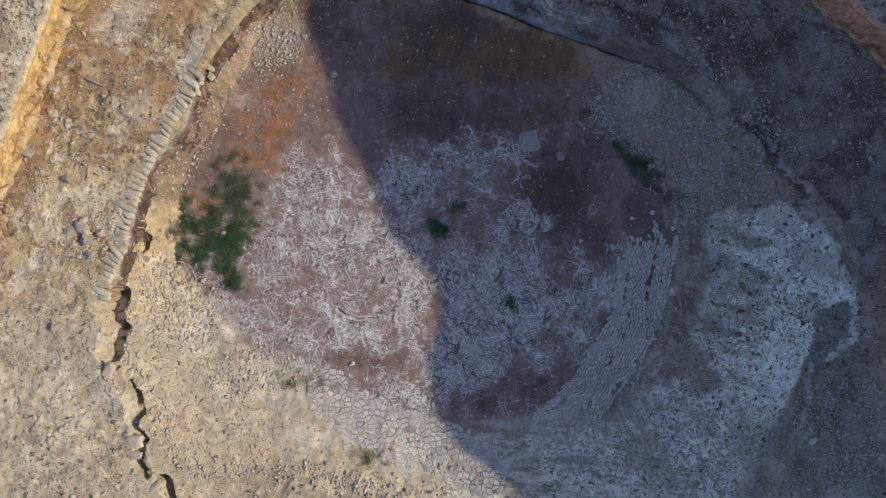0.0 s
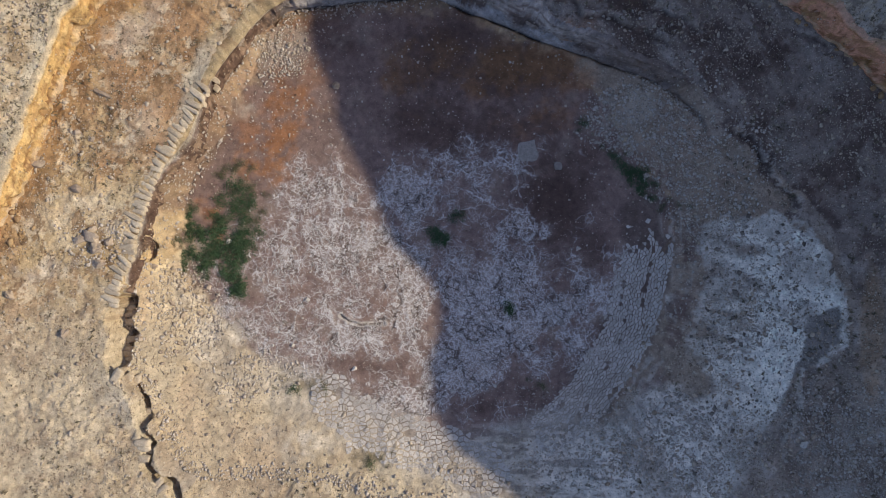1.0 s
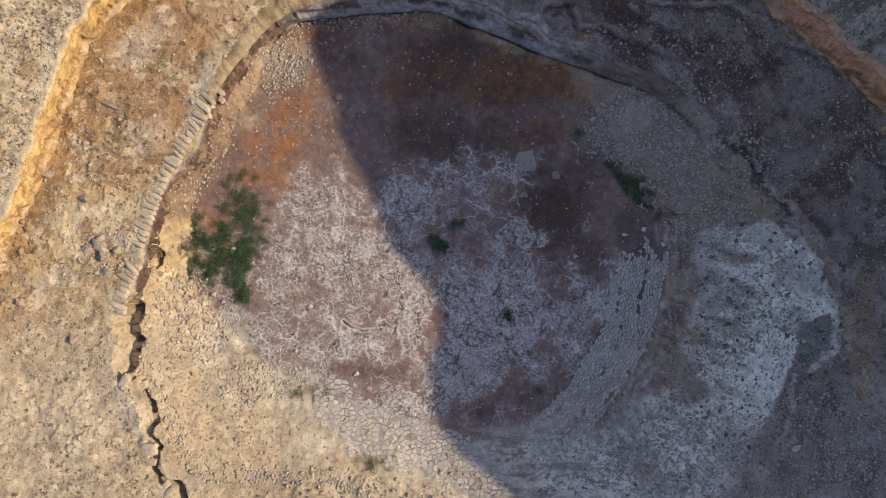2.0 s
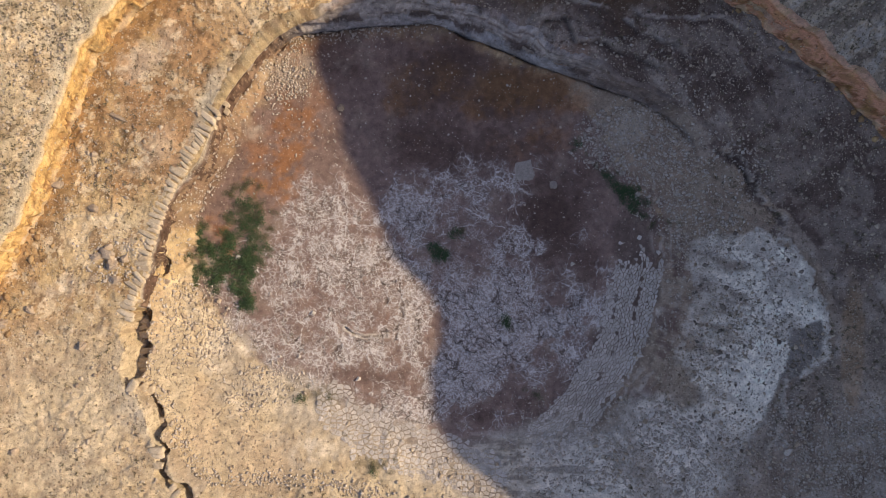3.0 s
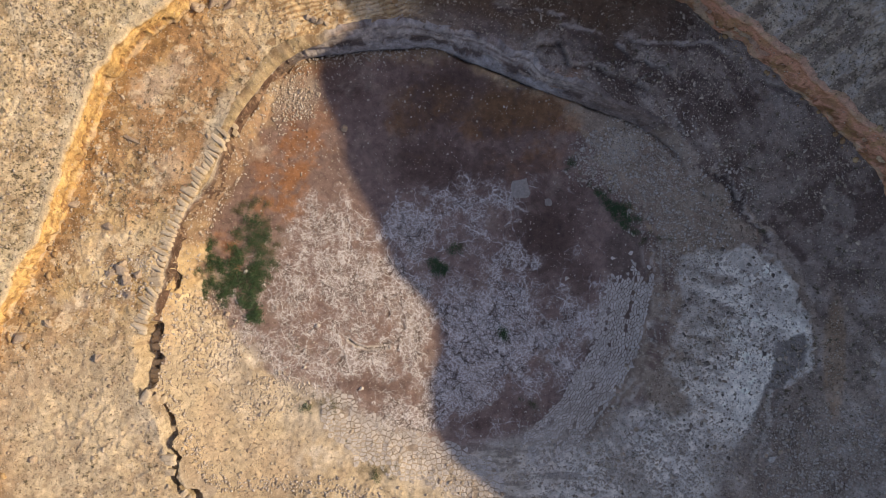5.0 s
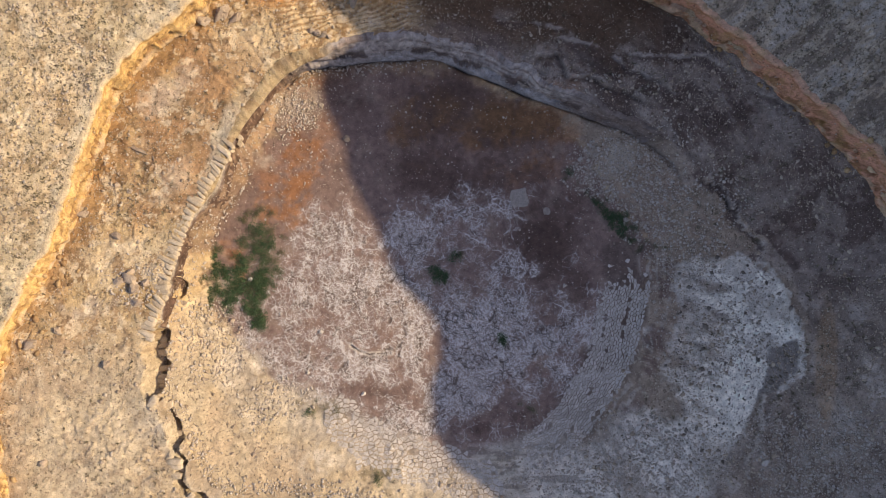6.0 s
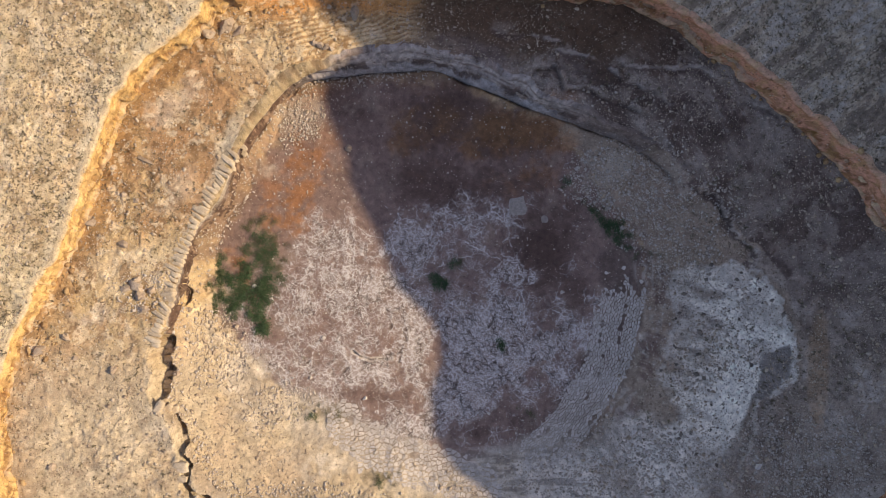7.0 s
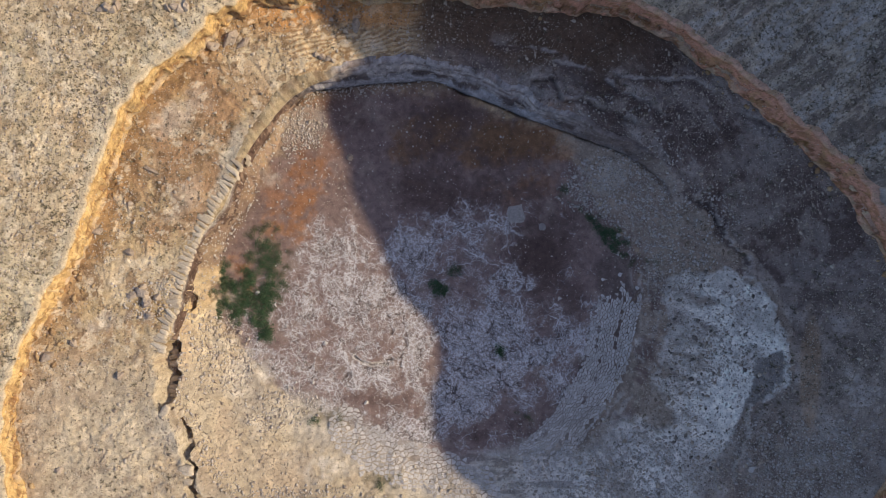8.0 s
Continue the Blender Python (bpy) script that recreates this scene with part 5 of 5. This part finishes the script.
gravel("scree", x, y, z, rs, 0.055, 0.17, M_PALE_GRAVEL, "pale broken stones lying in patches on the slopes", 0.8, True)
edge = np.interp(VV, [425, 470, 520, 600, 640, 680, 740, 800, 880, 1000], [1330, 1405, 1432, 1448, 1438, 1388, 1343, 1303, 1253, 1180])
x, y, z, rs = scatter(26000, (UU < edge) * (UU > 1190) * (VV > 425) * (0.08 + 0.5 * step(-0.1, 0.4, fbm(PX_ * 0.6, PY_ * 1.5, 2.2, 4, 78))), 17)
gravel("dark_gravel", x, y, z, rs, 0.05, 0.32, stone_material("dark_stone", (0.07, 0.055, 0.045), (0.30, 0.25, 0.20), True), "dark stones dotting the pale silt apron", 0.7, True)
x, y, z, rs = scatter(60000, d_bed, 6)
gravel("pale_gravel", x, y, z, rs, 0.022, 0.11, M_PALE_GRAVEL, "small pale stones scattered over the dried bed")
x, y, z, rs = scatter(130000, (KIND == 4) * (0.25 + 0.75 * clump) * 0.7, 7)
gravel("steppe_gravel", x, y, z, rs, 0.04, 0.17, M_GRAVEL, "loose stones on the dry steppe by the rim", 0.7, True)
x, y, z, rs = scatter(60000, (KIND == 3) * 0.22 + (KIND == 2) * step(1.6, 0.0, BASE - RR) * 0.25 * clump + 0.6 * patch(60, 450, 55, 60, 0, 0.4, 76) * (KIND == 2) + 0.5 * patch(20, 580, 40, 50, 0, 0.4, 76), 8)
gravel("cliff_rubble", x, y, z, rs, 0.06, 0.34, stone_material("ochre_rubble", (0.20, 0.10, 0.04), (0.58, 0.40, 0.19), True, 0.08), "crumbled ochre clods clinging to the cliff")


def tufts(name, x, y, z, rs, size, material, label):
    """Small tussocks of bent blades in one mesh."""
    n, b = len(x), 9
    a = rs.uniform(0, 6.283, (n, b))
    lean, h = rs.uniform(0.3, 1.0, (n, b)), size * rs.uniform(0.5, 1.5, (n, 1)) * rs.uniform(0.6, 1.2, (n, b))
    px, py, pz = x[:, None] + rs.normal(0, 0.05, (n, b)), y[:, None] + rs.normal(0, 0.05, (n, b)), z[:, None] - 0.02
    dx, dy, w = np.cos(a), np.sin(a), h * 0.16
    p0 = np.stack([px - dy * w, py + dx * w, pz + 0 * h], -1)
    p1 = np.stack([px + dy * w, py - dx * w, pz + 0 * h], -1)
    p2 = np.stack([px + dx * h * lean + dy * w * 0.7, py + dy * h * lean - dx * w * 0.7, pz + h * 0.8], -1)
    p3 = np.stack([px + dx * h * lean * 1.3, py + dy * h * lean * 1.3, pz + h * 0.75], -1)
    verts = np.stack([p0, p1, p2, p3], 2).reshape(-1, 3)
    me = sheet_mesh(name, verts, np.arange(n * b * 4).reshape(-1, 4), None, None, material)
    return tagged(new(name, me), label, "dry grass", kind="stuff")


spots = step(-0.15, 0.5, fbm(PX_, PY_, 6, 4, 81, 0.6))
x, y, z, rs = scatter(90000, (KIND == 4) * (0.35 + 0.65 * spots) * 0.75, 9)
tufts("steppe_tufts", x, y, z, rs, 0.115, M_DRY, "low olive-brown tussocks dotting the dry steppe")
x, y, z, rs = scatter(24000, on_slope * (0.12 + spots) * (KIND == 2) * 0.45, 10)
tufts("terrace_tufts", x, y, z, rs, 0.15, M_DRY, "small dry weeds dotting the terrace")


# ---- mud plates between shrinkage cracks ----
def plate(corners):
    """One clay plate: a slightly domed slab that follows the bed."""
    cx, cy = sum(p[0] for p in corners) / len(corners), sum(p[1] for p in corners) / len(corners)
    h = random.uniform(0.015, 0.05)
    n = len(corners)
    vs, fs = [], []
    for k, up in ((1.0, -0.06), (0.97, h * 0.7), (0.86, h)):
        for x, y in corners:
            a, b = cx + (x - cx) * k, cy + (y - cy) * k
            vs.append((a, b, ground_z(a, b) + up))
    vs.append((cx, cy, ground_z(cx, cy) + h * 0.9))
    for r in range(2):
        for i in range(n):
            j = (i + 1) % n
            fs.append((r * n + i, r * n + j, (r + 1) * n + j, (r + 1) * n + i))
    for i in range(n):
        fs.append((2 * n + i, 2 * n + (i + 1) % n, 3 * n))
    return vs, fs


def cells(points, keep, gap=1.0):
    """Cells of jittered points, each shrunk from its neighbours to leave a crack."""
    out = []
    pts = np.array(points)
    for i, p in enumerate(pts):
        if not keep(p[0], p[1]):
            continue
        d = np.hypot(*(pts - p).T)
        poly = [(p[0] + sx * 0.7, p[1] + sy * 0.5) for sx, sy in ((-1, -1), (1, -1), (1, 1), (-1, 1))]
        for j in np.argsort(d)[1:13]:
            q = pts[j]
            nx, ny = (q - p) / d[j]
            lim = d[j] / 2 - gap * (random.uniform(0.018, 0.036) if abs(ny) > 0.75 else random.uniform(0.006, 0.02))
            new_poly = []
            for a, b in zip(poly, poly[1:] + poly[:1]):
                da, db = (a[0] - p[0]) * nx + (a[1] - p[1]) * ny - lim, (b[0] - p[0]) * nx + (b[1] - p[1]) * ny - lim
                if da <= 0:
                    new_poly.append(a)
                if (da < 0 < db) or (db < 0 < da):
                    t = da / (da - db)
                    new_poly.append((a[0] + (b[0] - a[0]) * t, a[1] + (b[1] - a[1]) * t))
            poly = new_poly
        if len(poly) >= 3:
            out.append(poly)
    return out


random.seed(21)
PLATES = []
# southern field of irregular polygons
sx0, sy1 = plan(530, 660)
sx1, sy0 = plan(930, 915)
pts, y = [], sy0
while y < sy1:
    x = sx0
    while x < sx1:
        pts.append((x + random.uniform(-0.19, 0.19), y + random.uniform(-0.19, 0.19)))
        x += 0.44
    y += 0.41
def in_south(x, y):
    if not (sx0 + 0.9 < x < sx1 - 0.9 and sy0 + 0.9 < y < sy1 - 0.9):
        return False
    a, _ = polyline(np.array([x]), np.array([y]), [(600, 725), (650, 770), (720, 800), (790, 815), (850, 850)], 0.2)
    return a[0] + 0.7 * noise.noise(Vector((x * 0.6, y * 0.6, 3))) < 1.9 and noise.noise(Vector((x * 0.9, y * 0.9, 8))) > -0.45 + random.uniform(-0.25, 0.15)
PLATES += cells(pts, in_south, 1.7)
# eastern bands of plates that follow the old shoreline
ARC = [(1112, 420), (1118, 480), (1112, 540), (1096, 600), (1068, 660), (1030, 715), (985, 760), (930, 795)]
arc = [Vector((*plan(u, v, 0.2), 0)) for u, v in ARC]
def arc_at(s):
    f = s * (len(arc) - 1)
    i = min(int(f), len(arc) - 2)
    a, b = arc[i], arc[i + 1]
    d = (b - a).normalized()
    return a + (b - a) * (f - i), Vector((-d.y, d.x, 0))
arc_len = sum((b - a).length for a, b in zip(arc, arc[1:]))
rows = 19
wide = 0.245
flat_pts = []
for r in range(-1, rows + 1):
    q = 0.0
    while q < arc_len:
        flat_pts.append((q + random.uniform(-0.10, 0.10), (r - rows / 2) * wide + random.uniform(-0.07, 0.07)))
        q += random.uniform(0.28, 0.58)


def on_band(q, off):
    r = off / wide + rows / 2
    if not (0 <= r < rows - 0.5 and 0.2 < q < arc_len - 0.2):
        return False
    # worn away towards both ends, on the inner side and along a few of the old waterlines
    worn = 0.6 * max(0.0, 1 - r / 5) + 1.4 * max(0.0, 1 - q / 5) + 0.6 * max(0.0, 1 - (arc_len - q) / 5)
    worn += 0.3 if int(r) in (7, 11, 12, 16) else 0.0
    return noise.noise(Vector((q * 0.25, r * 0.6, 1.0))) > -0.75 + worn + random.uniform(-0.22, 0.22)


for poly in cells(flat_pts, on_band):
    out = []
    for q, off in poly:
        p, nrm = arc_at(min(max(q / arc_len, 0.0), 1.0))
        w = p + nrm * (off * (1 - 0.25 * q / arc_len) + 0.3 * noise.noise(Vector((p.x * 0.4, p.y * 0.4, 2.0))))
        out.append((w.x, w.y))
    PLATES.append(out)
random.seed(22)
random.shuffle(PLATES)
rest_v, rest_f = [], []
for k, corners in enumerate(PLATES):
    area = sum(a[0] * b[1] - b[0] * a[1] for a, b in zip(corners, corners[1:] + corners[:1]))
    if area < 0:
        corners = corners[::-1]
    vs, fs = plate(corners)
    if k < 300:
        me = bpy.data.meshes.new("mud_plate")
        me.from_pydata(vs, [], fs)
        me.materials.append(M_PLATE)
        ob = new("mud_plate", me)
        ob.parent = SETTING["pond_bed"]
    else:
        base = len(rest_v)
        rest_v += vs
        rest_f += [tuple(base + i for i in f) for f in fs]
me = bpy.data.meshes.new("mud_plates")
me.from_pydata(rest_v, [], rest_f)
me.materials.append(M_PLATES)
ob = tagged(new("mud_plates", me), "pale salted clay plates between cracks", "", kind="stuff")
ob.parent = SETTING["pond_bed"]
